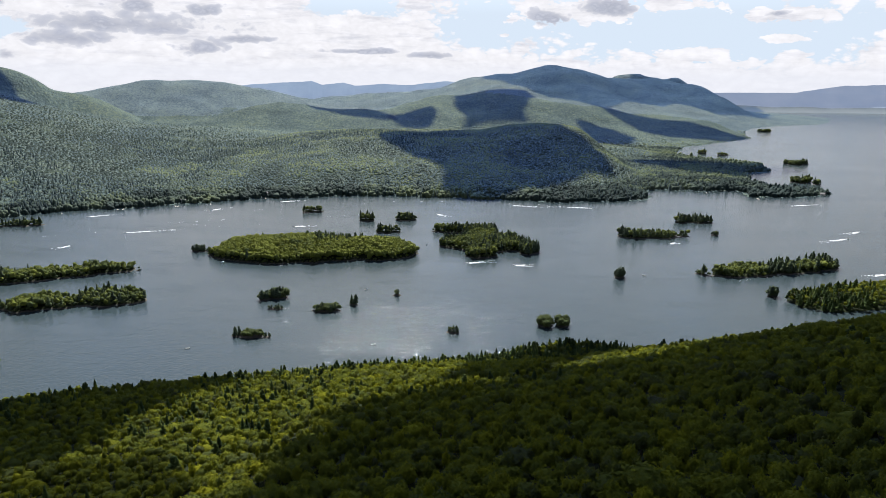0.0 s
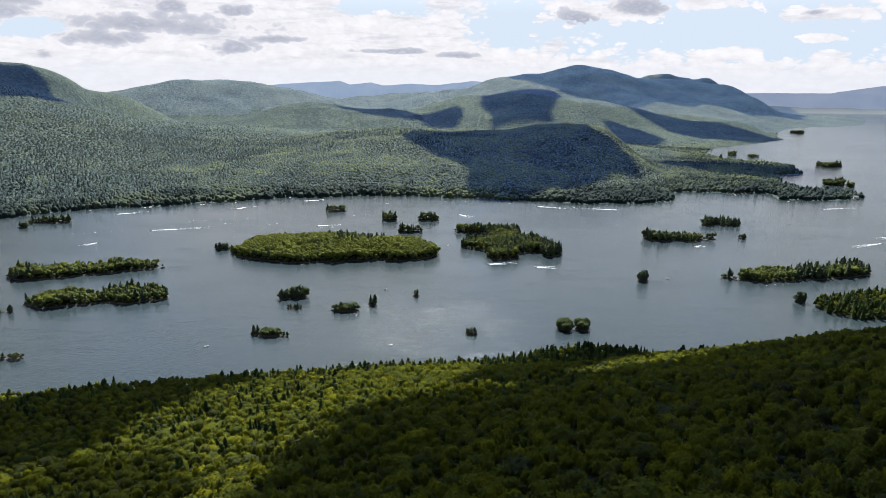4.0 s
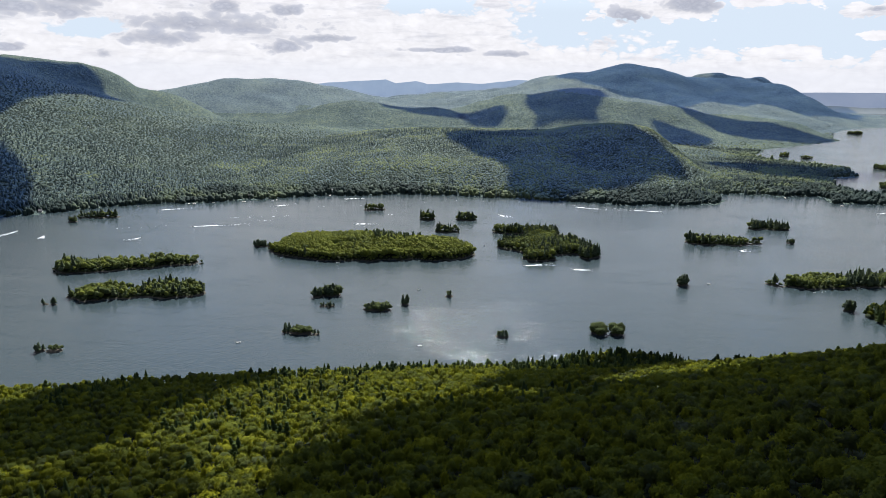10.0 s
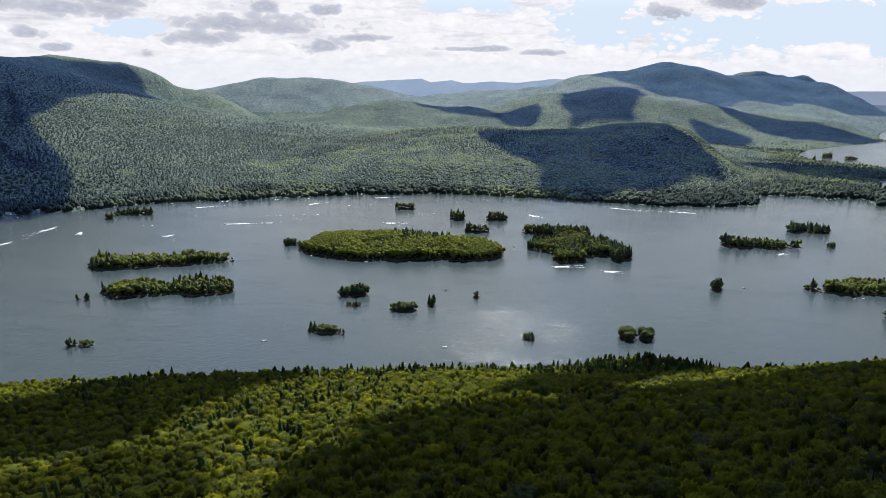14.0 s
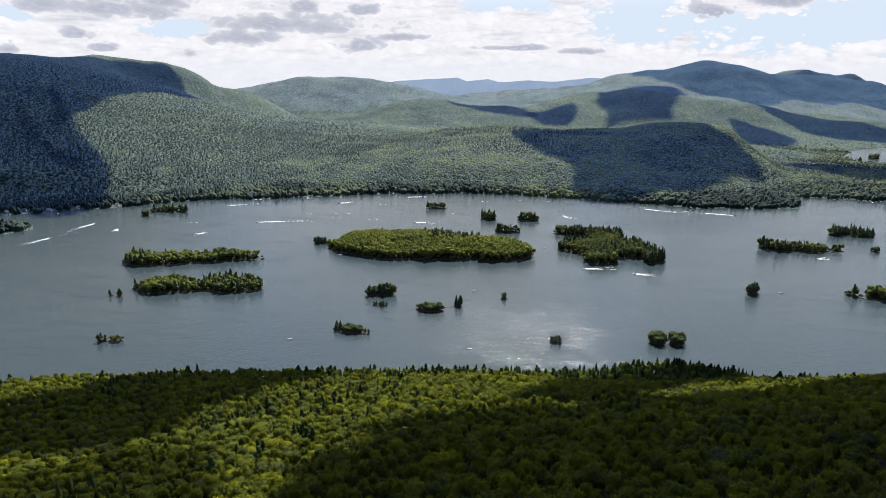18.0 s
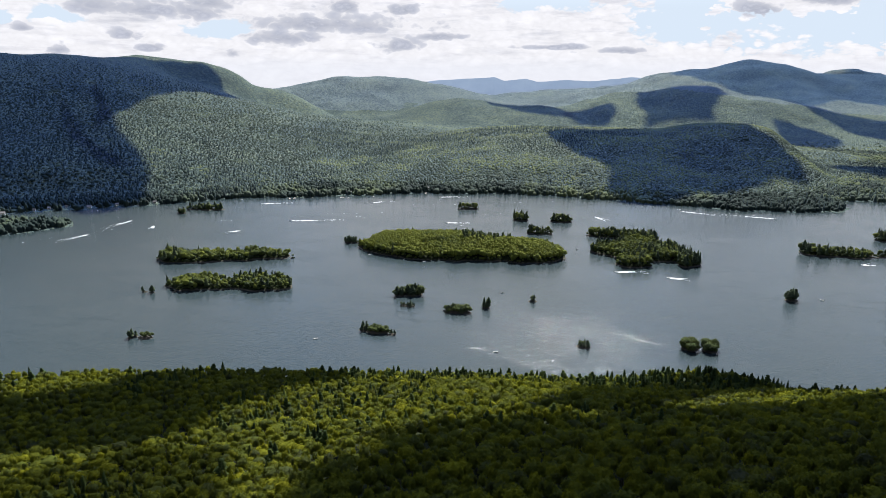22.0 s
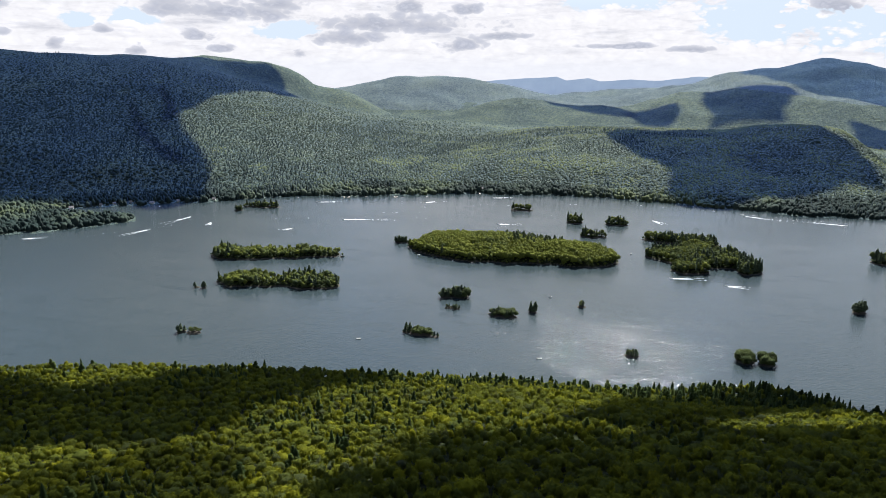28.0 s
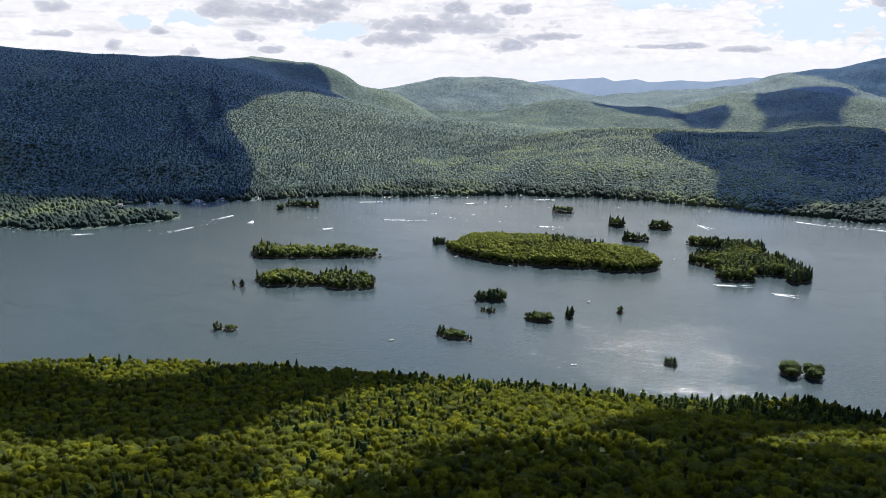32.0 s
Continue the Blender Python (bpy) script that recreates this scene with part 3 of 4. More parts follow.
# ---- trees ----
def lumpy(level, rng, squash, bumps=0.34):
    """A crown: a ball with deep lumps, flat below."""
    co, tri = BALLS[level]
    co = co.copy()
    push = np.zeros(len(co))
    for _ in range(14):
        d = rng.normal(0, 1, 3)
        d /= np.linalg.norm(d)
        push = np.maximum(push, np.clip((co @ d - 0.62) / 0.38, 0, 1) ** 0.7)
    r = 1 - bumps + bumps * push + rng.normal(0, 0.05, len(co))
    co *= r[:, None]
    co[:, 2] = np.where(co[:, 2] < 0, co[:, 2] * 0.55, co[:, 2]) * squash
    return co, tri


def tufts(co, count, size, rng):
    """Sprays of leaves that stand off a crown's skin, facing up and out."""
    top = np.where(co[:, 2] > -0.2)[0]
    at = co[rng.choice(top, count)] * rng.uniform(0.92, 1.16, count)[:, None] + rng.normal(0, 0.06, (count, 3))
    nor = at / np.linalg.norm(at, axis=1)[:, None] + (0, 0, 0.5) + rng.normal(0, 0.6, (count, 3))
    nor /= np.linalg.norm(nor, axis=1)[:, None]
    a = np.cross(nor, rng.normal(0, 1, (count, 3)))
    a *= (size * rng.uniform(0.6, 1.3, count) / np.linalg.norm(a, axis=1))[:, None]
    b = np.cross(nor, a) * rng.uniform(0.6, 1.1, count)[:, None]
    leaf = np.stack([at - a, at + b, at + a * 0.8], 1).reshape(-1, 3)
    i = np.arange(count)[:, None] * 3
    return leaf, i + [0, 1, 2]


def stem(height, radius, sides, lean=0.0):
    a = np.arange(sides) * 2 * np.pi / sides
    lo = np.stack([radius * np.cos(a), radius * np.sin(a), -0.1 * np.ones(sides)], 1)
    hi = np.stack([radius * 0.35 * np.cos(a) + lean, radius * 0.35 * np.sin(a), height * np.ones(sides)], 1)
    return np.concatenate([lo, hi]), grid_faces(2, sides, True)


def joined(*pieces):
    cos, tris, total = [], [], 0
    for co, tri in pieces:
        cos.append(co)
        tris.append(tri + total)
        total += len(co)
    return np.concatenate(cos), np.concatenate(tris)


def broadleaf(seed, level, leafs, size):
    """Crown and stem of a broad-leaved tree, 1 high."""
    rng = np.random.default_rng(seed)
    co, tri = lumpy(level, rng, rng.uniform(0.75, 0.95), 0.42)
    pieces = [(co * 0.96, tri), tufts(co, leafs, size, rng)]
    co, tri = joined(*pieces)
    co = co * (0.36 * rng.uniform(0.85, 1.2), 0.36 * rng.uniform(0.85, 1.2), 0.40) + (0, 0, 0.62)
    return (co, tri), stem(0.6, 0.026, 5, rng.normal(0, 0.02))


def conifer(seed, tiers, sides, width=0.2, bare=0.12):
    """A spruce: drooping ragged tiers round a stem, 1 high."""
    rng = np.random.default_rng(seed)
    pieces = []
    for k in range(tiers):
        f = k / tiers
        z0, z1 = bare + (1 - bare) * f, bare + (1 - bare) * min(1.0, f + 1.75 / tiers)
        n = sides * 2
        a = np.arange(n) * 2 * np.pi / n + rng.random() * 6
        rad = width * (1 - f) ** 0.85 * np.where(np.arange(n) % 2, 0.62, 1.0) * rng.uniform(0.75, 1.2, n) + 0.012
        low = np.stack([rad * np.cos(a), rad * np.sin(a), z0 - 0.03 * np.where(np.arange(n) % 2, -0.5, 1) + rng.normal(0, 0.008, n)], 1)
        co = np.concatenate([low, [[0, 0, z1]]])
        i = np.arange(n)
        pieces.append((co, np.stack([i, (i + 1) % n, np.full(n, n)], 1)))
    return joined(*pieces), stem(0.9, 0.018, 4)


def pine(seed, level, count):
    """A white pine: open clumps in layers on a bare stem, 1 high."""
    rng = np.random.default_rng(seed)
    pieces = []
    for k in range(count):
        f = (k + 0.5) / count
        co, tri = lumpy(level, rng, 0.75, 0.4)
        r = (0.18 * (1 - f) + 0.075) * rng.uniform(0.75, 1.25)
        a, off = rng.random() * 6.28, 0.12 * (1 - f) * rng.uniform(0.3, 1.3)
        pieces.append((co * r + (off * math.cos(a), off * math.sin(a), 0.2 + 0.74 * f), tri))
    return joined(*pieces), stem(0.92, 0.02, 4)


def dome(seed, sides=7):
    """A far broad-leaved crown, leafy to the ground, 1 high."""
    rng = np.random.default_rng(seed)
    a = np.arange(sides) * 2 * np.pi / sides
    rings = []
    for rad, z in ((0.26, 0.08), (0.42, 0.42), (0.34, 0.78)):
        r = rad * rng.uniform(0.65, 1.25, sides)
        rings.append(np.stack([r * np.cos(a + rad * 3), r * np.sin(a + rad * 3), z + rng.normal(0, 0.07, sides)], 1))
    co = np.concatenate(rings + [[[rng.normal(0, 0.06), rng.normal(0, 0.06), 1.0]]])
    i = np.arange(sides)
    top = np.stack([2 * sides + i, 2 * sides + (i + 1) % sides, np.full(sides, 3 * sides)], 1)
    return co, np.concatenate([grid_faces(3, sides, True), top])


def plain_dome(seed, sides=5):
    """A very far crown, 1 high."""
    rng = np.random.default_rng(seed)
    a = np.arange(sides) * 2 * np.pi / sides
    rings = []
    for rad, z in ((0.43, 0.45), (0.27, 0.84)):
        r = rad * rng.uniform(0.7, 1.25, sides)
        rings.append(np.stack([r * np.cos(a + rad * 3), r * np.sin(a + rad * 3), z + rng.normal(0, 0.06, sides)], 1))
    co = np.concatenate(rings + [[[0, 0, 1.0]]])
    i = np.arange(sides)
    top = np.stack([sides + i, sides + (i + 1) % sides, np.full(sides, 2 * sides)], 1)
    return co, np.concatenate([grid_faces(2, sides, True), top])


def spire(seed, sides=6):
    """A far conifer, 1 high."""
    rng = np.random.default_rng(seed)
    pieces = []
    for z0, z1, r in ((0.1, 0.75, 0.19), (0.45, 1.0, 0.12)):
        a = np.arange(sides) * 2 * np.pi / sides + r * 9
        rr = r * rng.uniform(0.7, 1.25, sides)
        co = np.concatenate([np.stack([rr * np.cos(a), rr * np.sin(a), np.full(sides, z0)], 1), [[0, 0, z1]]])
        i = np.arange(sides)
        pieces.append((co, np.stack([i, (i + 1) % sides, np.full(sides, sides)], 1)))
    return joined(*pieces)


NEAR_BROAD = [broadleaf(s, 2, 260, 0.17) for s in range(6)]
MID_BROAD = [broadleaf(20 + s, 2, 84, 0.22) for s in range(6)]
SPRUCES = [conifer(40 + s, 8, 6, 0.19 + 0.02 * (s % 3)) for s in range(5)]
PINES = [pine(60 + s, 1, 9) for s in range(5)]
DOMES = [dome(80 + s) for s in range(8)]
FAR_DOMES = [plain_dome(120 + s) for s in range(8)]
SPIRES = [spire(90 + s) for s in range(5)]


def forest(name, kinds, pick, x, y, z, high, wide, tint, mats, label, category="forest", trunks=True):
    """Many trees in one mesh. kinds: (crown, stem or None, material index)."""
    rng = np.random.default_rng(len(x))
    turn = rng.random(len(x)) * 2 * np.pi
    cos, tris, tints, whichs, total = [], [], [], [], 0
    for k, (crown, trunk, m) in enumerate(kinds):
        sel = np.where(pick == k)[0]
        if not len(sel):
            continue
        c, s = np.cos(turn[sel])[:, None], np.sin(turn[sel])[:, None]
        for (co, tri), mi in (((crown), m), ((trunk), 0)) if trunks and trunk is not None else (((crown), m),):
            px = (co[None, :, 0] * c - co[None, :, 1] * s) * wide[sel, None] + x[sel, None]
            py = (co[None, :, 0] * s + co[None, :, 1] * c) * wide[sel, None] + y[sel, None]
            pz = co[None, :, 2] * high[sel, None] + z[sel, None]
            cos.append(np.stack([px, py, pz], -1).reshape(-1, 3))
            tris.append((tri[None] + (np.arange(len(sel)) * len(co))[:, None, None]).reshape(-1, 3) + total)
            tints.append(np.repeat(tint[sel], len(co)))
            whichs.append(np.full(len(sel) * len(tri), mi))
            total += len(sel) * len(co)
    me = solid(name, np.concatenate(cos), np.concatenate(tris), mats, np.concatenate(tints), np.concatenate(whichs))
    return tagged(new(name, me), label, category, kind="stuff")


KINDS = [(c, t, 1) for c, t in MID_BROAD] + [(c, t, 2) for c, t in SPRUCES] + [(c, t, 2) for c, t in PINES]
NEAR_KINDS = [(c, t, 1) for c, t in NEAR_BROAD] + [(c, t, 2) for c, t in SPRUCES] + [(c, t, 2) for c, t in PINES]
TREE_MATS = [BARK, LEAVES, NEEDLES]
HAZED_MATS = [BARK, HAZED_LEAVES, HAZED_NEEDLES]


def jittered(x0, x1, y0, y1, gap, rng):
    X, Y = np.meshgrid(np.arange(x0, x1, gap), np.arange(y0, y1, gap))
    X = X + (np.arange(X.shape[0]) % 2)[:, None] * gap * 0.5
    return (X + rng.uniform(-0.38, 0.38, X.shape) * gap).ravel(), (Y + rng.uniform(-0.38, 0.38, Y.shape) * gap).ravel()


def choose(x, y, share, rng):
    """Indices into KINDS: mostly broad-leaved, conifers in stands."""
    stand = value_noise(x, y, 60, 2) * 0.45 + rng.random(len(x)) * 0.55
    con = stand < share
    k = rng.integers(0, 6, len(x))
    return np.where(con, 6 + rng.integers(0, 10, len(x)), k), con


def near_woods():
    rng = np.random.default_rng(3)
    x, y = jittered(-560, 560, -110, 800, 4.6, rng)
    z = near_land(x, y)
    az = np.degrees(np.arctan2(x - 25, y - 25))
    ahead = (az > -61) & (az < 36) & (np.hypot(x - 25, y - 25) > 60)
    keep = (z > 1.0) & (ahead | (np.hypot(x - 25, y - 25) < 85))
    x, y, z, ahead = x[keep], y[keep], z[keep], ahead[keep]
    shore = step(26, 5, z)
    pick, con = choose(x, y, 0.17 + 0.10 * shore + 0.27 * step(400, 450, y + 0.25 * np.minimum(x, 0)) - 0.04 * (x > 60), rng)
    high = np.where(con, rng.uniform(5.0, 11.5, len(x)) * (1 + 0.1 * shore), rng.uniform(5.2, 9.0, len(x)))
    wide = np.where(con, high * rng.uniform(0.9, 1.3, len(x)), 5.7 * np.exp(rng.normal(0, 0.30, len(x))))
    tint = rng.normal(0.54, 0.16, len(x)) - 0.08 * con
    d = np.hypot(x - 35, y - 35)
    order = np.argsort(d + 9000 * ~ahead)
    single, rest = order[:130], order[130:]
    close = rest[(d[rest] <= 215) & ahead[rest]]
    mid = rest[(d[rest] > 215) | ~ahead[rest]]
    for idx, kinds in ((close, NEAR_KINDS), (mid, KINDS)):
        forest("woods", kinds, pick[idx], x[idx], y[idx], z[idx] - 0.3, high[idx], wide[idx], tint[idx], TREE_MATS,
               "dense green mixed forest on the mountainside above the lake", "forest", trunks=kinds is NEAR_KINDS)
    return [(pick[i], x[i], y[i], z[i], high[i], wide[i]) for i in single]


SINGLE = near_woods()


SITES = [(-903, 893), (-876, 927), (-864, 944), (-846, 962), (-812, 974), (-783, 1003), (-738, 1040)]      # shore cottages; trees are left out towards the camera so that they show


def far_hazed_woods():
    rng = np.random.default_rng(5)
    xs, ys = [], []
    for r0, r1, gap in ((650, 1500, 6.8), (1500, 1900, 7.2), (1900, 2400, 9.6), (2400, 3300, 14.0)):
        x, y = jittered(-3200, 2600, 450, 4850, gap, rng)
        r, az = np.hypot(x - 25, y - 25), np.degrees(np.arctan2(x - 25, y - 25))
        k = (r > r0) & (r < r1) & (az > -62) & (az < 36)
        x, y = x[k], y[k]
        xs.append(x)
        ys.append(y)
    x, y = np.concatenate(xs), np.concatenate(ys)
    z = far_land(x, y)
    k = z > 0.9
    for sx, sy in SITES:
        u, v = (x - sx) * 0.726 - (y - sy) * 0.688, (x - sx) * 0.688 + (y - sy) * 0.726
        k &= ~((np.abs(v) < 9) & (u > -9) & (u < 34))
    x, y, z = x[k], y[k], z[k]
    r = np.hypot(x - 25, y - 25)
    stand = fbm(x, y, 160, 1) * 0.65 + rng.random(len(x)) * 0.35
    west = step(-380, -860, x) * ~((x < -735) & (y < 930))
    con = stand < 0.27 + 0.08 * ((x > 180) & (y < 1520)) + 0.05 * west
    pick = np.where(con, 8 + rng.integers(0, 5, len(x)), rng.integers(0, 8, len(x)))
    low = step(1900, 2600, r)
    high = np.where(con, rng.uniform(10, 17, len(x)), 11.0 * np.exp(rng.normal(0, 0.22, len(x)))) * (1 - 0.4 * low)
    wide = np.where(con, high * rng.uniform(0.9, 1.3, len(x)), 9.0 * np.exp(rng.normal(0, 0.28, len(x)))) * (1 + 0.3 * low)
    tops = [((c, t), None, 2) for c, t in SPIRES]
    # tint is also lowered on the west slopes and peninsula, where shade falls
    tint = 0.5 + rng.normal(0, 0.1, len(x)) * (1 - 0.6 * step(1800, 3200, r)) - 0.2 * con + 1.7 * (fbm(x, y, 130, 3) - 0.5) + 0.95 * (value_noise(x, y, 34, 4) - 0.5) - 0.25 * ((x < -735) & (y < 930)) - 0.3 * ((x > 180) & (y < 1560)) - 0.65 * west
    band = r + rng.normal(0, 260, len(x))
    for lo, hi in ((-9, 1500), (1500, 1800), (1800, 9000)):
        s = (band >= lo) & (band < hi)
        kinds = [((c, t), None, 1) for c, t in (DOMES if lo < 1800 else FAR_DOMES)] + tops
        # trees are sunk so that shallow crowns show the low contrast of haze
        forest("hillside_woods", kinds, pick[s], x[s], y[s], z[s] - np.where(con[s], 0.45, 0.72) * high[s] * (0.3 + 0.7 * step(1, 14, z[s])) - 1.0 - 3.0 * low[s], high[s], wide[s], tint[s], [BARK, FAR_HAZED_LEAVES, FAR_HAZED_NEEDLES],
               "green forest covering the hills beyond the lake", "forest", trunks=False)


far_hazed_woods()


# ---- islands ----
def island_field(x, y, lobes, rough, layer):
    """Metres inside (plus) or outside (minus) the shore of an island of several rounded lobes."""
    best = np.full(np.shape(x), -99.0)
    for cx, cy, a, b, turn in lobes:
        c, s = math.cos(radians(turn)), math.sin(radians(turn))
        u, v = (x - cx) * c + (y - cy) * s, (y - cy) * c - (x - cx) * s
        best = np.maximum(best, (1 - np.hypot(u / a, v / b)) * min(a, b))
    return best + rough * (value_noise(x, y, 19, layer) - 0.5) + 0.5 * rough * (value_noise(x, y, 7, (layer + 1) % 8) - 0.5)


def island(lobes, rise=3.0, gap=4.3, conifers=0.5, tall=(10, 17), singles=False, label="dense pines and broad-leaved trees covering an island", leafy=0.62, slim=1.0):
    """A low rocky island with its trees. lobes: centre, half length, half depth, turn in degrees."""
    x0, x1 = min(l[0] - max(l[2], l[3]) for l in lobes) - 6, max(l[0] + max(l[2], l[3]) for l in lobes) + 6
    y0, y1 = min(l[1] - max(l[2], l[3]) for l in lobes) - 6, max(l[1] + max(l[2], l[3]) for l in lobes) + 6
    seed = int(abs(lobes[0][0]) * 7 + abs(lobes[0][1]))
    rng = np.random.default_rng(seed)
    size = max(x1 - x0, y1 - y0)
    rough, layer = min(10.0, 0.14 * size), seed % 8
    cells = max(16, min(84, int(size / 1.6)))
    X, Y = np.meshgrid(np.linspace(x0, x1, cells), np.linspace(y0, y1, cells), indexing="ij")

    def level(g):
        return np.where(g > 0, 0.25 + 0.6 * step(0, 1.5, g) + rise * (1 - np.exp(-np.maximum(g, 0) / (5 + 1.5 * rise))), np.clip(g * 0.35, -1.5, 0))

    g = island_field(X, Y, lobes, rough, layer)
    co = np.stack([X, Y, level(g) + rng.normal(0, 0.12, X.shape) * (g > 0)], -1).reshape(-1, 3)
    tri = grid_faces(cells, cells)[:, ::-1]
    tri = tri[co[tri][:, :, 2].max(1) > -1.2]
    which = (co[tri].mean(1)[:, 2] > 0.9 if not singles else co[tri].mean(1)[:, 2] > 1.3).astype(int)
    tagged(new("island", solid("island", co, tri, [ROCK, FLOOR], which=which)), "low wooded island with a rocky rim in the lake", "island", kind="structure")
    x, y = jittered(x0, x1, y0, y1, gap, rng)
    g = island_field(x, y, lobes, rough, layer)
    k = g > (0.5 if not singles else 0.2)
    x, y, g = x[k], y[k], g[k]
    if not len(x):
        x, y, g = np.array([lobes[0][0]]), np.array([lobes[0][1]]), np.array([0.5])
    stand = value_noise(x, y, 34, (layer + 3) % 8) * 0.6 + rng.random(len(x)) * 0.4
    con = rng.random(len(x)) < conifers if singles else stand < 0.13 + 0.5 * conifers + 0.10 * step(7, 2, g)
    pick = np.where(con, np.where(rng.random(len(x)) < 0.35, 6 + rng.integers(0, 5, len(x)), 11 + rng.integers(0, 5, len(x))), rng.integers(0, 6, len(x)))
    grow = 0.72 + 0.56 * value_noise(x, y, 26, (layer + 5) % 8)
    high = np.where(con, rng.uniform(*tall, len(x)), rng.uniform(tall[0] * 0.8, tall[1] * 0.85, len(x))) * grow
    wide = np.where(con, high * rng.uniform(0.7, 1.05, len(x)), high * rng.uniform(0.62, 0.9, len(x)) * slim)
    if singles:
        wide = wide * 1.35
    tint = rng.normal(leafy, 0.17, len(x)) - np.where(con, 0.12, 0.0) + 0.3 * (value_noise(x, y, 40, layer) - 0.5)
    z = level(g) - 0.05 - np.where(con, 0.05 + 0.15 * step(3, 10, g), 0.14 + 0.24 * step(3, 10, g)) * high
    if singles:
        SINGLE.extend((pick[i], x[i], y[i], z[i], high[i], wide[i]) for i in range(len(x)))
        for i in np.where(~con & (high > 8.5))[0]:      # lower growth under the broad crowns
            for off in (-1.8, 1.8):
                SINGLE.append((rng.integers(0, 6), x[i] + off, y[i] - 0.8, level(g[i]) - 0.16 * high[i], 0.62 * high[i], 0.62 * high[i]))
        return
    # low growth along the shore
    q, w = jittered(x0, x1, y0, y1, 2.6, rng)
    g = island_field(q, w, lobes, rough, layer)
    k = (g > 0.2) & (g < 3.2) & (rng.random(len(q)) < 0.6)
    q, w = q[k], w[k]
    low = rng.uniform(2.5, 7.0, len(q))
    x, y, z, high, wide = np.append(x, q), np.append(y, w), np.append(z, level(g[k]) - 0.25 * low), np.append(high, low), np.append(wide, low * rng.uniform(0.8, 1.2, len(q)))
    pick, tint = np.append(pick, rng.integers(0, 6, len(q))), np.append(tint, rng.normal(leafy - 0.3, 0.2, len(q)))
    forest("island_woods", KINDS, pick, x, y, z, high, wide, tint, HAZED_MATS, label, "forest", trunks=False)


island([(-196, 884, 100, 60, 3), (-98, 884, 62, 44, -4), (-262, 866, 34, 26, -20)], 14, 3.7, 0.10, (11, 17), label="sunlit broad-leaved wood covering a large island", leafy=0.92, slim=0.82)
island([(62, 926, 66, 34, -8), (50, 872, 20, 17, 0), (115, 900, 14, 20, 0), (50, 972, 22, 34, 0), (8, 1016, 24, 12, 0), (56, 1014, 24, 15, 0)], 4, 3.9, 0.42, (10, 17), slim=0.75)
island([(308, 994, 44, 13, 4), (276, 990, 20, 14, 0)], 2.5, 4.4, 0.75, (9, 16))
island([(402, 1102, 28, 12, 0), (386, 1102, 14, 10, 0)], 2.5, 4.4, 0.8, (9, 15))
island([(360, 804, 60, 18, 14), (430, 822, 54, 19, 14)], 3, 4.4, 0.7, (9, 15))
island([(-470, 748, 38, 20, 12), (-404, 776, 46, 14, 18)], 4, 4.4, 0.34, (9, 16))
island([(-396, 656, 44, 15, 16), (-338, 674, 40, 19, 16)], 4, 4.4, 0.34, (9, 15))
island([(-630, 1025, 24, 9, 18), (-612, 1030, 12, 8, 0)], 2, 4.4, 0.55, (8, 13))
for x, y, w, d in ((948, 1890, 56, 36), (797, 1557, 46, 32), (816, 1525, 17, 14), (778, 2130, 30, 20), (827, 2089, 28, 20), (1374, 3048, 50, 40), (-213, 1152, 36, 12),
                   (-121, 1088, 22, 16), (-58, 1094, 31, 20), (-81, 1004, 32, 14)):
    island([(x - 0.12 * w, y, 0.42 * w, 0.55 * d, 8), (x + 0.2 * w, y + 0.1 * d, 0.33 * w, 0.42 * d, 0)], 2, 4.0, 0.5, (7, 17))
for x, y, w, d, tall, firs in ((-315, 880, 12, 7, 10, 1), (-303, 878, 5, 4, 7, 1), (398, 1004, 9, 7, 8, 0.5), (204, 779, 11, 10, 15, 1), (95, 615, 14, 12, 14, 0.15), (111, 616, 11, 11, 14, 0), (-181, 581, 8, 7, 9, 0.8),
                               (-169, 580, 17, 9, 7, 0), (-153, 578, 5, 4, 6, 0.8), (-170, 690, 17, 10, 12, 0.4), (-182, 684, 8, 7, 10, 0.6), (-168, 653, 7, 5, 5, 0.3), (-161, 654, 5, 4, 7, 1), (-110, 651, 22, 8, 8, 0.4),
                               (-88, 670, 8, 6, 11, 1), (-48, 702, 7, 6, 7, 0.2), (9, 595, 8, 5, 6, 0.5), (-438, 621, 5, 4, 7, 1), (-430, 622, 7, 4, 9, 1), (-366, 511, 5, 5, 8, 1), (-353, 513, 12, 7, 6, 0.2),
                               (-647, 985, 12, 10, 11, 0.4), (350, 712, 9, 8, 14, 0.9)):
    island([(x, y, 0.56 * w, 0.62 * d, 0)], 0.9, 2.7, firs, (tall * 0.65, tall), singles=True)


# ---- single trees: the nearest on the slope and those on the small islets ----
def tree_things():
    made = {}
    rng = np.random.default_rng(9)
    for k, x, y, z, high, wide in SINGLE:
        k = int(k)
        turn = rng.random() * 360
        name, label = ("broadleaf_tree", "green broad-leaved tree with a rounded lumpy crown") if k < 6 else ("spruce_tree", "dark green spruce with ragged drooping tiers") if k < 11 else (
            "pine_tree", "tall white pine with open layered clumps")
        out = y > 480      # trees of the islets
        if (k, out) not in made:
            crown, trunk, m = NEAR_KINDS[k]
            leaf = HAZED_MATS[m] if out else TREE_MATS[m]
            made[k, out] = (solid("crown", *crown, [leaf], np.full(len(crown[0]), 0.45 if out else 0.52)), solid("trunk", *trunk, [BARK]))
        root = tagged(new(name), label, "tree", "trees of the lake shore")
        root.matrix_basis = Matrix.LocRotScale((x, y, z - 0.2), Euler((0, 0, radians(turn))), (wide, wide, high))
        for part_name, me in zip(("crown", "trunk"), made[k, out]):
            new(part_name, me).parent = root


tree_things()


